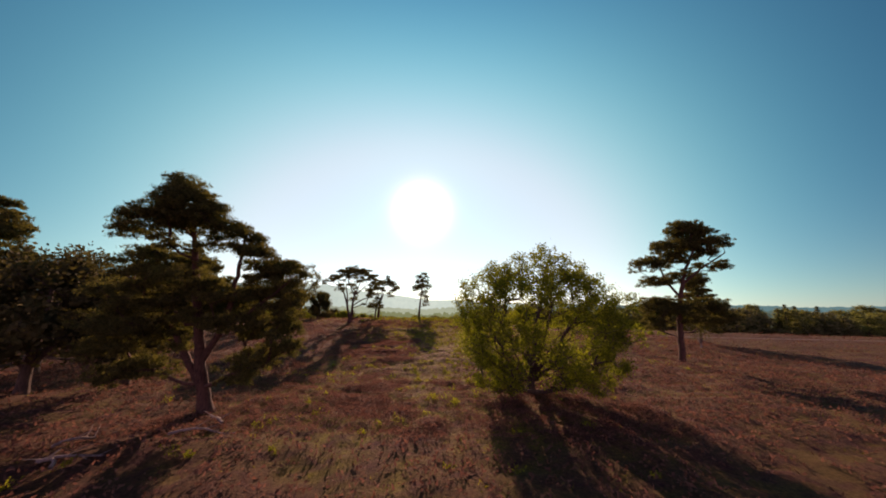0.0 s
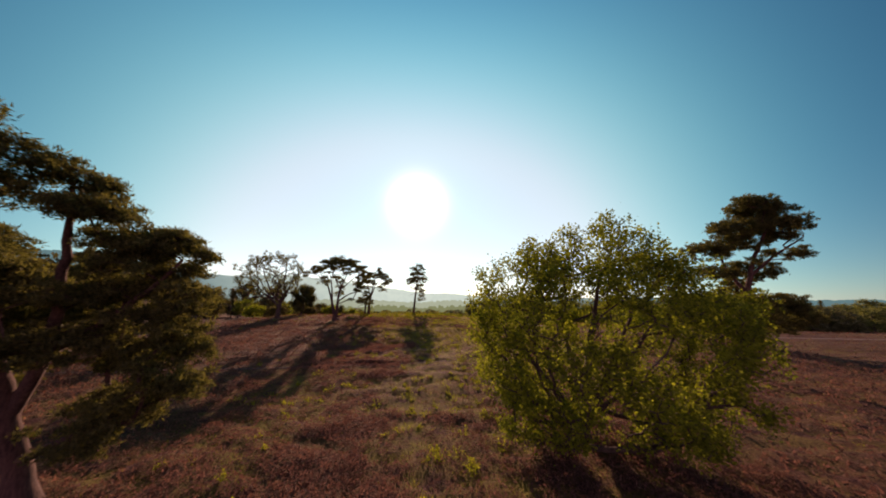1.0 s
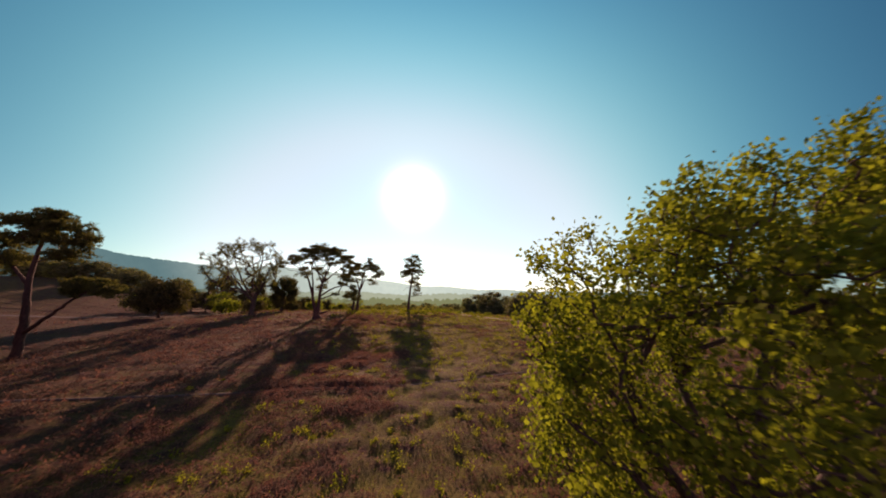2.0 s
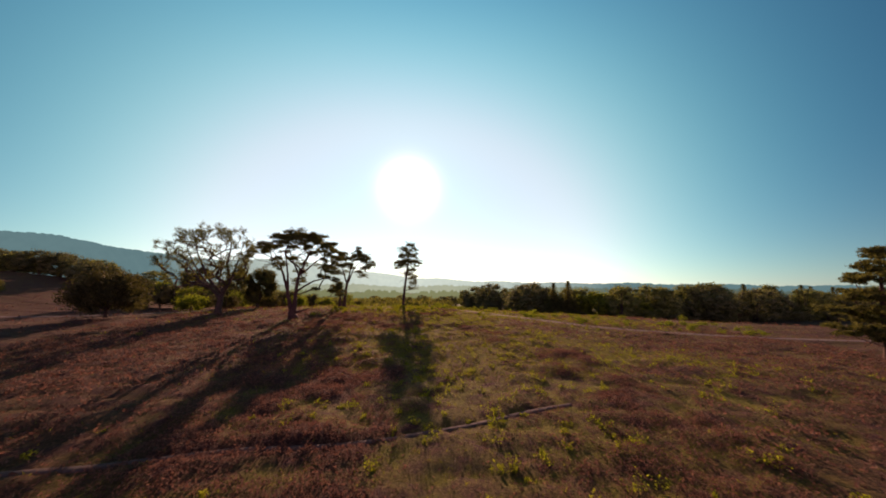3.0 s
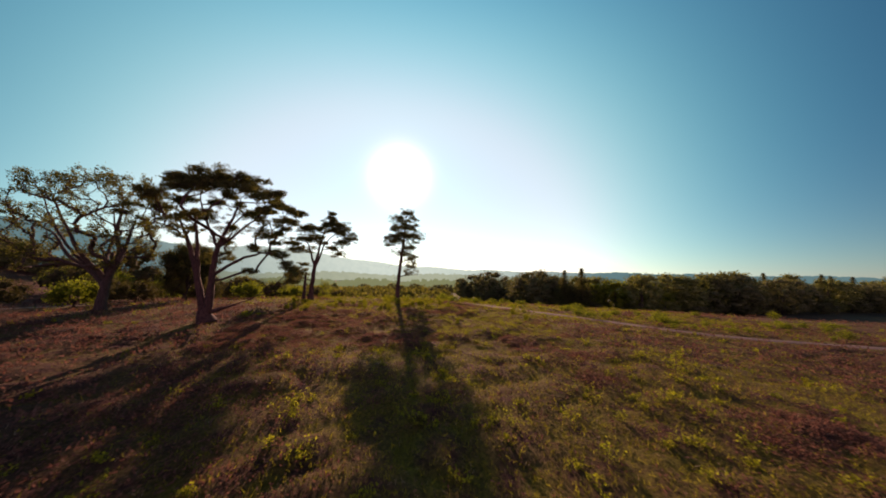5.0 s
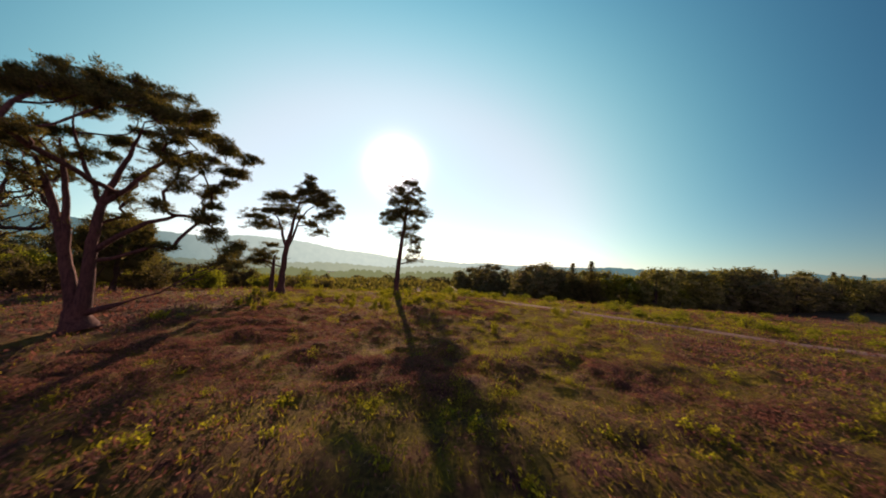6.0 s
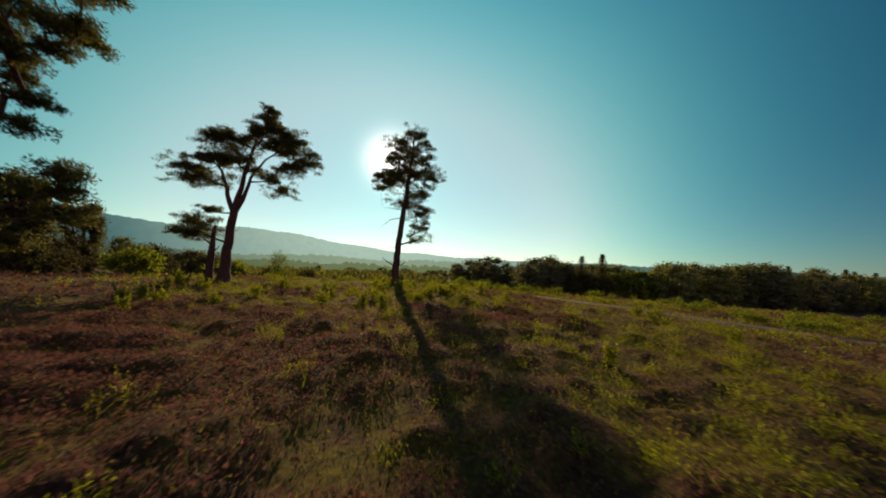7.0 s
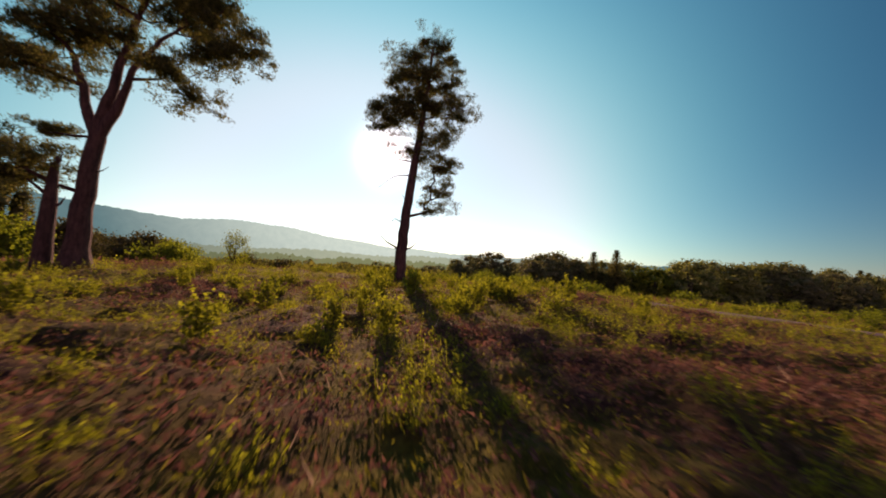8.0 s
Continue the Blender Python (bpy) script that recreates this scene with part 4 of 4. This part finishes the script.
S1 = "shrubs along the edge of the knoll"
round_tree("holly_tree", stand(-28.2, 72.2), "tall dense dark evergreen holly", 7.2, 6.0, 120, NEEDLES, OAK_BARK, 260, 70, 0.13, low=0.03, lumps=16, lump=0.36, full=0.5)
round_tree("holly_tree", stand(-47.0, 97.0), "narrow dark evergreen above the scrub", 11.6, 5.2, 119, NEEDLES, OAK_BARK, 180, 40, 0.2, low=0.03, lumps=14, lump=0.36, full=0.5)
round_tree("scrub_oak", stand(-56.0, 97.0), "dark rounded oak above the scrub", 10.4, 8.0, 118, DARK_LEAF, OAK_BARK, 180, 30, 0.24, low=0.05, lumps=14, lump=0.36, full=0.48)
round_tree("thorn_bush", stand(-42.0, 63.0), "broad dark thorn bush with rounded crown", 6.2, 9.0, 121, DARK_LEAF, OAK_BARK, 260, 44, 0.26, S1, "bush", 0.03, lumps=18, lump=0.34, full=0.48)
for k, (x, y, h, w) in enumerate(((-36, 69, 3.4, 5.0), (-33, 72, 3.0, 4.5), (-27, 73.5, 2.4, 3.6), (-24, 76.5, 2.8, 3.6), (-48, 73, 4.2, 5.5), (-40, 76, 4.5, 5.0), (-45, 82, 5.0, 6.0), (-29, 84, 3.4, 4.5), (-25, 86, 2.8, 4.0),
                                  (-21, 83, 2.4, 3.2), (-38, 86, 4.4, 5.5), (-33, 90, 3.2, 4.6), (-28, 94, 3.4, 4.6), (-22, 95, 2.8, 4.0), (-17, 92, 2.0, 2.8), (-52, 90, 5.0, 6.5), (-46, 95, 4.4, 6.0), (-40, 99, 4.0, 5.6), (-60, 80, 5.0, 7.0), (-44, 88, 5.5, 6.0), (-50, 84, 5.0, 6.0), (-36, 80, 4.4, 5.0), (-56, 88, 5.4, 6.5), (-34, 97, 4.4, 5.5), (-62, 94, 5.2, 7.0))):
    mat = (OAK_LEAF, DARK_LEAF, DARK_LEAF)[k % 3]
    round_tree("gorse_shrub", stand(x, y), ("fresh yellow-green birch shrub", "dark green leafy scrub bush", "dark green scrub bush")[k % 3] + " at the heath edge", (1.05 if y > 80 and x < -24 else 0.8) * h, w * (1.15 if y > 80 else 1.0), 130 + k, mat, OAK_BARK, 110, 24, 0.17, S1, "shrub", 0.02, lumps=12, lump=0.36, full=0.42)
round_tree("birch_sapling", stand(-16.3, 82.0), "bright yellow-green young birch", 2.8, 1.8, 160, OAK_LEAF, OAK_BARK, 70, 26, 0.09, "", "sapling", 0.03)
round_tree("birch_sapling", stand(32.5, 40.5), "small pale birch, nearly leafless", 3.2, 2.8, 161, WOOD_LEAF, DEAD_WOOD, 90, 6, 0.10, "", "sapling", 0.3)

# waist-high birch seedlings beyond the path, three built and the rest copied
SEEDLINGS = "young birch shrubs beyond the sandy path"
YOUNG = [round_tree("birch_shrub", stand(-2.0 + 3 * k, 84.0), "low bushy yellow-green young birch", h, w, 260 + k, OAK_LEAF, OAK_BARK, 40, 20, 0.085, SEEDLINGS, "shrub", 0.02, lumps=7, lump=0.42)
         for k, (h, w) in enumerate(((0.9, 1.3), (1.2, 1.2), (0.7, 1.5)))]
rng = np.random.default_rng(262)
for k in range(75):
    x = rng.uniform(-11, 44)
    y = float(np.interp(x, [-13, -4, 4, 12, 19.5, 36, 60], [78, 78, 71.5, 63.7, 58, 55.5, 54])) + 1.5 + 16 * rng.uniform(0, 1) ** 1.4
    copy_thing(YOUNG[k % 3], Matrix.LocRotScale(stand(x, y, 0.04), Euler((0, 0, rng.uniform(0, 6.28))), (rng.uniform(0.45, 0.95),) * 3))

# kinds of tree for the far woods, each built once and then copied
KINDS = []
SPOT = stand(60.0, 140.0)
FAR_WOOD = "trees of the far wood"


def clump_tree(name, label, h, w, seed, mat, bark, heads, size, skirt=-0.04, flat=0.8, leaf=0.36):
    """A full tree seen from afar: rounded clumps of foliage, each a dark core under a skin of leaves, on a trunk with limbs."""
    rng = np.random.default_rng(seed)
    tree = thing(name, SPOT, label, "tree", FAR_WOOD)
    centres, radii = [], []
    for k in range(heads):
        a, up = 2.4 * k + rng.uniform(-0.5, 0.5), 1 - 1.9 * (k + 0.5) / heads
        side = (1 - up * up) ** 0.42 if up < 0.9 else 0.25
        r = size * rng.uniform(0.6, 1.4)
        reach = max(0.1, 0.5 * w - 0.85 * r)
        mid, half = h * (1 + skirt) / 2, max(0.5, h * (1 - skirt) / 2 - 0.75 * flat * r)
        centres.append((reach * side * math.cos(a) * rng.uniform(0.75, 1.05), reach * side * math.sin(a) * rng.uniform(0.75, 1.05), mid + half * up * rng.uniform(0.78, 1.06)))
        radii.append(r)
    v, f = tube([(0, 0, -0.4), (0, 0, 0.25 * h), (0.1, 0, 0.55 * h), (0.1, 0, 0.8 * h)], [0.03 * h, 0.024 * h, 0.014 * h, 0.004 * h], 7)
    part("trunk", mesh_of("trunk", v, f, bark, True), tree)
    for c in centres[1:heads:8]:
        v, f = tube([(0, 0, 0.22 * h), (0.5 * c[0], 0.5 * c[1], 0.25 * h + 0.45 * (c[2] - 0.25 * h)), c], [0.012 * h, 0.008 * h, 0.003 * h], 5)
        part("limb", mesh_of("limb", v, f, bark, True), tree)
    bm = bmesh.new()
    skins = []
    for c, r in zip(centres, radii):
        bmesh.ops.create_icosphere(bm, subdivisions=1, radius=0.5 * r, matrix=Matrix.Translation(c) @ Matrix.Diagonal((1, 1, flat, 1)))
        n = int(92 * (r / size) ** 2)
        d = random_units(rng, n, 0.25)
        ripple = 0.86 + 0.22 * vnoise(3.5 * d[:, 0] + 20, 3.5 * d[:, 1] + 3.5 * d[:, 2] + 20, seed)[:, None]
        skins.append(np.array(c) + d * r * np.array([1, 1, flat]) * ripple * rng.uniform(0.55, 1.14, (n, 1)))
    hv = np.array([q.co[:] for q in bm.verts])
    hf = np.array([[q.index for q in p.verts] for p in bm.faces])
    bm.free()
    hv = hv + rng.normal(size=hv.shape) * 0.10 * size
    lv, lf = leaves(rng, np.concatenate(skins) - 0.1, leaf, 0.5)
    tagged(part("crown", mesh_of("crown", np.concatenate([lv, hv]), [lf, hf + len(lv)], mat), tree), kind="stuff")
    return tree


KINDS.append(clump_tree("woodland_tree", "full dull-green broadleaf tree at the wood's edge", 12.5, 9.5, 170, EDGE_LEAF, OAK_BARK, 40, 1.35, flat=0.95))
KINDS.append(clump_tree("woodland_tree", "dark broad oak at the wood's edge", 11.0, 12.0, 171, EDGE_DARK, OAK_BARK, 46, 1.4, flat=0.9))
KINDS.append(clump_tree("woodland_tree", "tall rounded broadleaf tree at the wood's edge", 13.5, 8.5, 172, EDGE_LEAF, OAK_BARK, 40, 1.3, flat=0.9))
KINDS.append(clump_tree("woodland_tree", "fresh yellow-green oak at the wood's edge", 10.0, 9.5, 173, OAK_LEAF, OAK_BARK, 38, 1.25, flat=0.95))
KINDS.append(clump_tree("woodland_pine", "dark rounded pine in the far wood", 11.5, 8.5, 181, EDGE_DARK, PINE_BARK, 36, 1.35, flat=0.8))


def fir(place, h, seed):
    rng = np.random.default_rng(seed)
    tree = thing("fir_tree", place, "dark narrow spruce rising above the wood", "tree", "trees of the far wood")
    v, f = tube([(0, 0, -0.3), (0, 0, h * 0.5), (0, 0, h)], [0.22, 0.13, 0.02], 6)
    part("trunk", mesh_of("trunk", v, f, PINE_BARK, True), tree)
    pts = []
    for z in np.arange(0.08 * h, h, 0.42):
        r = 0.21 * h * (1 - z / h) + 0.03
        for a in np.arange(0, 6.28, 0.55) + rng.uniform(0, 1):
            k = max(2, int(r / 0.22))
            s = np.linspace(0.15, 1.0, k) * r * rng.uniform(0.75, 1.15)
            pts.append(np.stack([s * math.cos(a), s * math.sin(a), z - 0.28 * s + 0.10 * s * s / max(r, 0.3)], axis=1))
    v, f = blades(rng, np.concatenate(pts), 4, 0.34, 0.06, -0.1, 0.08)
    tagged(part("crown", mesh_of("crown", v, f, NEEDLES), tree), kind="stuff")
    return tree


FIR = fir(SPOT, 14.0, 190)


def plant(kind, x, y, size, turn, wide=1.0, first=False):
    m = Matrix.LocRotScale(stand(x, y, 0.2), Euler((0, 0, turn)), (size * wide, size * wide, size))
    if first:
        kind.matrix_basis = m
        return kind
    return copy_thing(kind, m)


rng = np.random.default_rng(77)
used = set()
EDGE = np.array([(22, 206), (30, 193), (40, 172), (52, 142), (66, 134), (80, 136), (104, 141), (140, 150), (190, 156), (265, 166)], dtype=float)
along = np.concatenate(([0], np.cumsum(np.linalg.norm(np.diff(EDGE, axis=0), axis=1))))
for row in range(2):
    s = 0.0
    while s < along[-1]:
        x = np.interp(s, along, EDGE[:, 0]) + rng.normal() * 1.2 + row * rng.uniform(-2, 2)
        y = np.interp(s, along, EDGE[:, 1]) + row * 11 + rng.normal() * 2.0
        k = int(rng.choice(6, p=(0.29, 0.24, 0.24, 0.11, 0.09, 0.03)))
        if x < 50:
            k = int(rng.choice((4, 1, 2), p=(0.7, 0.2, 0.1)))
        kind = FIR if k == 5 else KINDS[k]
        size = 0.60 + 0.54 * float(vnoise(np.array([s * 0.07 + 9.0 * row]), np.array([2.0]), 8)[0]) + rng.uniform(-0.14, 0.16) + 0.08 * row
        size *= 0.74 + 0.34 * smooth(0, 35, s) - 0.08 * smooth(45, 80, s)
        plant(kind, x, y, size, rng.uniform(0, 6.28), rng.uniform(1.0, 1.3), k not in used)
        used.add(k)
        s += rng.uniform(4.4, 7.4) * (1 + 0.35 * row) * (1 + 0.004 * max(0, x - 100))
for s in np.arange(0, along[-1] * 0.85, 11.0):
    x, y = np.interp(s, along, EDGE[:, 0]), np.interp(s, along, EDGE[:, 1])
    plant(KINDS[(1, 0, 1, 4)[int(s / 11.0) % 4]], x + rng.normal() - 1, y - 4 + rng.normal(), rng.uniform(0.28, 0.45), rng.uniform(0, 6.28), 1.7)
for x, y, size in ((51.2, 136.4, 1.12), (47.0, 140.0, 1.08), (143, 158, 1.15), (160, 160, 1.05), (176, 162, 1.15), (182, 163, 1.1), (196, 165, 1.1)):
    plant(FIR, x, y, size, x, 1.9)

# scattered trees: rising heath beyond the thorn bush, valley behind the lone pine
for x, y, k, size in ((-56, 118, 1, 0.5), (-50, 124, 0, 0.55), (-64, 124, 2, 0.6), (-45, 172, 1, 0.55), (-30, 190, 0, 0.5), (-12, 200, 2, 0.55), (2, 215, 4, 0.6), (8, 220, 1, 0.6), (14, 228, 1, 0.62), (-60, 190, 0, 0.5), (-75, 175, 2, 0.55), (-88, 190, 1, 0.6),
                      (-20, 240, 0, 0.6), (-40, 250, 1, 0.6), (-62, 260, 2, 0.6), (26, 250, 0, 0.7), (-6, 265, 1, 0.65), (-110, 210, 0, 0.6), (-130, 190, 1, 0.7)):
    plant(KINDS[k], x, y, size, x * 1.7, 1.1)


# tree row on the rise beyond the thorn bush
rng = np.random.default_rng(88)
for k in range(34):
    x = -58 - 2.2 * k + rng.normal() * 0.8
    plant(KINDS[int(rng.choice((1, 4, 1, 0, 4)))], x, 109 + rng.normal() * 3 - 0.06 * k, rng.uniform(0.26, 0.46) + 0.003 * k, rng.uniform(0, 6.28), rng.uniform(1.2, 1.7))


# joined canopy of the valley woods
def valley_woods():
    rng = np.random.default_rng(300)
    n = 1500
    y = 150 + 420 * rng.uniform(0, 1, n) ** 1.3
    x = rng.uniform(-0.95, 0.55, n) * (y - 30)
    ok = (vnoise(x * 0.02, y * 0.02, 63) > 0.42) & ~((x > 12) & (y < 240))
    x, y = x[ok], y[ok]
    z = base_height(x, y)
    r = rng.uniform(2.0, 4.2, len(x))
    d = random_units(rng, len(x) * 46, 0.5).reshape(len(x), 46, 3)
    c = np.stack([x, y, z + 0.55 * r], axis=1)[:, None, :] + d * r[:, None, None] * np.array([1.0, 1.0, 0.9])
    v, f = leaves(rng, c.reshape(-1, 3), 1.5, 0.4)
    tagged(new("valley_woods", mesh_of("valley_woods", v, f, WOOD_LEAF)), "rounded treetops of woods down in the valley", "woods", kind="stuff")


valley_woods()


# ---- hazy distance ----
def ridge(name, label, distance, lo, hi, foot, profile, seed, crown, mat):
    """A far skyline: profile gives its height over the foot by azimuth in degrees from straight ahead."""
    az = np.radians(np.linspace(lo, hi, 900))
    deg = np.degrees(az)
    h = profile(deg) + crown * (0.6 * vnoise(deg * 3.1 + 50, deg * 0 + 2, seed) + 0.4 * vnoise(deg * 9.7 + 50, deg * 0 + 5, seed))
    d = distance * (1 + 0.05 * np.sin(deg * 0.21 + seed))
    x, y = d * np.sin(az), 60 + d * np.cos(az)
    n = len(az)
    v = np.concatenate([np.stack([x, y, np.full(n, foot)], axis=1), np.stack([x, y, foot + 0.55 * h], axis=1),
                        np.stack([x * 1.03, y * 1.03, foot + h], axis=1), np.stack([x * 1.12, y * 1.12, np.full(n, foot)], axis=1)])
    a = np.arange(n - 1)
    f = np.concatenate([np.stack([a + k * n, a + 1 + k * n, a + 1 + (k + 1) * n, a + (k + 1) * n], axis=1) for k in range(3)])
    tagged(new(name, mesh_of(name, v, f, mat, True)), label, "hills", kind="structure")


def tall_hill(deg):
    d = np.interp(deg, [-80, -62, -50, -40, -33, -26, -20, -14, -8, -2, 10, 60], [4.6, 5.1, 5.0, 3.9, 3.5, 3.8, 3.3, 2.6, 1.95, 1.3, 0.7, 0.5])
    return 3000 * np.tan(np.radians(d)) + 5 * np.sin(deg * 0.6) + 50


# these skylines glow in painted haze colours instead of being lit through real air
ridge("backdrop_hills", "long pale blue wooded hills in haze", 3000, -80, 70, -50, tall_hill, 3, 12, painted_haze("painted far haze", (0.05, 0.18, 0.19), (0.36, 0.66, 0.57), 0.85))
ridge("backdrop_plain", "hazy wooded plain before the hills", 1500, -80, 70, -45, lambda d: 36 + 6 * np.sin(d * 0.3), 4, 14, painted_haze("painted plain haze", (0.05, 0.13, 0.11), (0.26, 0.45, 0.32), 0.8))
ridge("backdrop_woods", "blue-green woods across the valley", 700, -80, 70, -35, lambda d: 18 + 3 * np.sin(d * 0.5), 6, 11, painted_haze("painted woods haze", (0.06, 0.12, 0.07), (0.16, 0.27, 0.13), 0.7))


# ---- low growth ----
def scatter(rng, n, x0, x1, y0, y1, keep):
    x, y = rng.uniform(x0, x1, n), rng.uniform(y0, y1, n)
    ok = rng.uniform(0, 1, n) < keep(x, y)
    x, y = x[ok], y[ok]
    ok = path_distance(x, y) > 1.45
    return x[ok], y[ok]


rng = np.random.default_rng(500)


def in_near(x, y):
    """The strip over which the camera flies low."""
    return (x > -14) & (x < 7) & (y > 52) & (y < 78)


def sprigs(rng, x, y, length, count=3):
    """The fuzzy canopy of heather: tiny twig ends that point every way in a low layer over each root."""
    n = len(x)
    c = np.repeat(np.stack([x, y, height(x, y)], axis=1), count, axis=0) + rng.normal(size=(n * count, 3)) * np.array([0.6, 0.6, 0.0]) * length
    c[:, 2] += rng.uniform(-0.1, 1.1, n * count) * length
    d = random_units(rng, n * count, 0.2)
    side = np.cross(d, random_units(rng, n * count))
    side /= np.linalg.norm(side, axis=1)[:, None] + 1e-9
    ln = length * rng.uniform(0.4, 0.95, n * count)[:, None]
    v = np.stack([c - side * ln * 0.24, c + side * ln * 0.24, c + d * ln], axis=1).reshape(-1, 3)
    return v, np.arange(len(v)).reshape(-1, 3)


def heath_share(a, b):
    return np.clip((0.06 + 0.94 * smooth(0.14, 0.36, cushion(a, b)) * (0.55 + 0.45 * smooth(0.3, 0.5, vnoise(a * 0.3, b * 0.3, 41)))) * (1 - 0.9 * green_share(a, b)), 0, 1)


tufts = []
for n, box, length in ((210000, (-14, 7, 52, 78), 0.075), (130000, (-13, 11, 14, 52), 0.115), (85000, (-34, 38, 6, 84), 0.21), (18000, (-80, 110, 0, 125), 0.30)):
    x, y = scatter(rng, n, *box, heath_share)
    if length > 0.1:
        outer = ~in_near(x, y)
        if length > 0.2:
            outer &= ~((x > -13) & (x < 11) & (y > 14) & (y < 52))
        if length > 0.25:
            outer &= (x < -34) | (x > 38) | (y > 84) | (y < 6)
        x, y = x[outer], y[outer]
    tufts.append(sprigs(rng, x, y, length))
v, f = joined(tufts)
tagged(new("heather", mesh_of("heather", v, f, HEATHER)), "brown-mauve cushions of old heather covering the heath", "heather", kind="stuff")


def shoots(rng, x, y, tall, leaf):
    """Upright leafy shoots: a thin stalk with small leaves up its length."""
    base = np.stack([x, y, height(x, y) - 0.03], axis=1)
    n, stalks = len(base), 2
    b = np.repeat(base, stalks, axis=0) + rng.normal(size=(n * stalks, 3)) * np.array([0.07, 0.07, 0.0])
    d = random_units(rng, len(b), 1.5)
    ln = (np.repeat(tall, stalks) * rng.uniform(0.55, 1.15, len(b)))[:, None]
    c = np.concatenate([b + d * ln * k + rng.normal(size=b.shape) * 0.35 * leaf for k in (0.2, 0.34, 0.46, 0.57, 0.67, 0.76, 0.84, 0.92, 1.0)])
    lv, lf = leaves(rng, c, leaf, 0.4)
    side = np.cross(d, random_units(rng, len(b)))
    side /= np.linalg.norm(side, axis=1)[:, None] + 1e-9
    sv = np.stack([b - side * 0.003, b + side * 0.003, b + d * ln * 0.95, b + d * ln * 0.95 - side * 0.002], axis=1).reshape(-1, 3)
    return joined([(lv, lf), (sv, np.arange(len(sv)).reshape(-1, 4))])


# knee-high seedlings on the knoll, three built and the rest copied
def seedling(k, stems, tall, leaf, wide):
    rng = np.random.default_rng(520 + k)
    tree = thing("birch_seedling", stand(-4.0 + 2.0 * k, 66.0, 0.03), "knee-high upright yellow-green birch seedling in the heather", "seedling", "birch seedlings on the knoll")
    tips = []
    for i in range(stems):
        a, r = 2.4 * i, wide * math.sqrt((i + 0.5) / stems)
        foot = np.array((0.4 * r * math.cos(a), 0.4 * r * math.sin(a), -0.05))
        top = np.array((r * math.cos(a), r * math.sin(a), tall * rng.uniform(0.55, 1.0)))
        mid = 0.5 * (foot + top) + rng.normal(size=3) * 0.03
        v, f = tube([foot, mid, top], [0.006, 0.004, 0.002], 4)
        part("stem", mesh_of("stem", v, f, OAK_BARK, True), tree)
        t = rng.uniform(0.12, 1.0, (int(95 * tall), 1))
        tips.append(foot + (top - foot) * t + rng.normal(size=(len(t), 3)) * 0.042 * (1.25 - t))
    v, f = leaves(rng, np.concatenate(tips), leaf, 0.3)
    tagged(part("foliage", mesh_of("foliage", v, f, SHOOTS), tree, "small fresh yellow-green leaves"), kind="stuff")
    return tree


rng = np.random.default_rng(540)
SEEDS = [seedling(0, 11, 0.50, 0.058, 0.24), seedling(1, 15, 0.40, 0.055, 0.36), seedling(2, 8, 0.66, 0.058, 0.18)]
x, y = scatter(rng, 900, -15, 9, 58.5, 77, lambda a, b: (0.04 + 0.34 * smooth(61, 68, b)) * smooth(0.32, 0.52, vnoise(a * 0.35, b * 0.35, 55)))
for k in range(len(x)):
    copy_thing(SEEDS[int(rng.integers(3))], Matrix.LocRotScale(stand(x[k], y[k], 0.03), Euler((0, 0, rng.uniform(0, 6.28))), (rng.uniform(0.65, 1.25),) * 3))

pieces = []
for n, box, share, leaf, many in ((900, (-14, 7, 52, 78), 0.9, 0.027, 16), (4200, (-34, 44, 8, 88), 0.9, 0.068, 5)):
    x, y = scatter(rng, n, *box, lambda a, b: share * green_share(a, b))
    if leaf > 0.05:
        far = ~in_near(x, y)
        x, y = x[far], y[far]
    big = 0.3 + 1.05 * rng.uniform(0, 1, len(x)) ** 2
    x, y, big = np.repeat(x, many), np.repeat(y, many), np.repeat(big, many)
    x, y = x + rng.normal(size=len(x)) * 0.13 * big, y + rng.normal(size=len(y)) * 0.13 * big
    tall = 0.08 + 0.36 * big * rng.uniform(0.5, 1.1, len(x))
    pieces.append(shoots(rng, x, y, tall, leaf))
v, f = joined(pieces)
tagged(new("green_shoots", mesh_of("green_shoots", v, f, SHOOTS)), "bright yellow-green young shoots among the heather", "shoots", kind="stuff")

pieces = []
for n, box, length in ((60000, (-14, 7, 52, 78), 0.07), (75000, (-16, 32, 40, 84), 0.15), (45000, (-40, 70, 8, 95), 0.16)):
    x, y = scatter(rng, n, *box, lambda a, b: 0.06 + 0.3 * np.exp(-((a + 3) / 14) ** 2 - ((b - 62) / 12) ** 2) + 0.9 * green_share(a, b))
    if length > 0.1:
        far = ~in_near(x, y) & ((length < 0.155) | (x < -16) | (x > 32) | (y < 40) | (y > 84))
        x, y = x[far], y[far]
    pieces.append(blades(rng, np.stack([x, y, height(x, y) - 0.02], axis=1), 4, length, length * 0.08, 1.0, 0.08))
v, f = joined(pieces)
tagged(new("grass", mesh_of("grass", v, f, MOSSY)), "thin olive-green grass between heather tufts", "grass", kind="stuff")

# bleached straws of last year's grass
x, y = scatter(rng, 5200, -14, 12, 14, 78, lambda a, b: 0.25 + 0.75 * smooth(0.45, 0.65, vnoise(a * 0.5, b * 0.5, 71)))
v, f = blades(rng, np.stack([x, y, height(x, y) + 0.02], axis=1), 3, 0.17, 0.005, 0.9, 0.06)
tagged(new("straw", mesh_of("straw", v, f, STRAW)), "pale bleached straws of dead grass in the heather", "dry grass", kind="stuff")
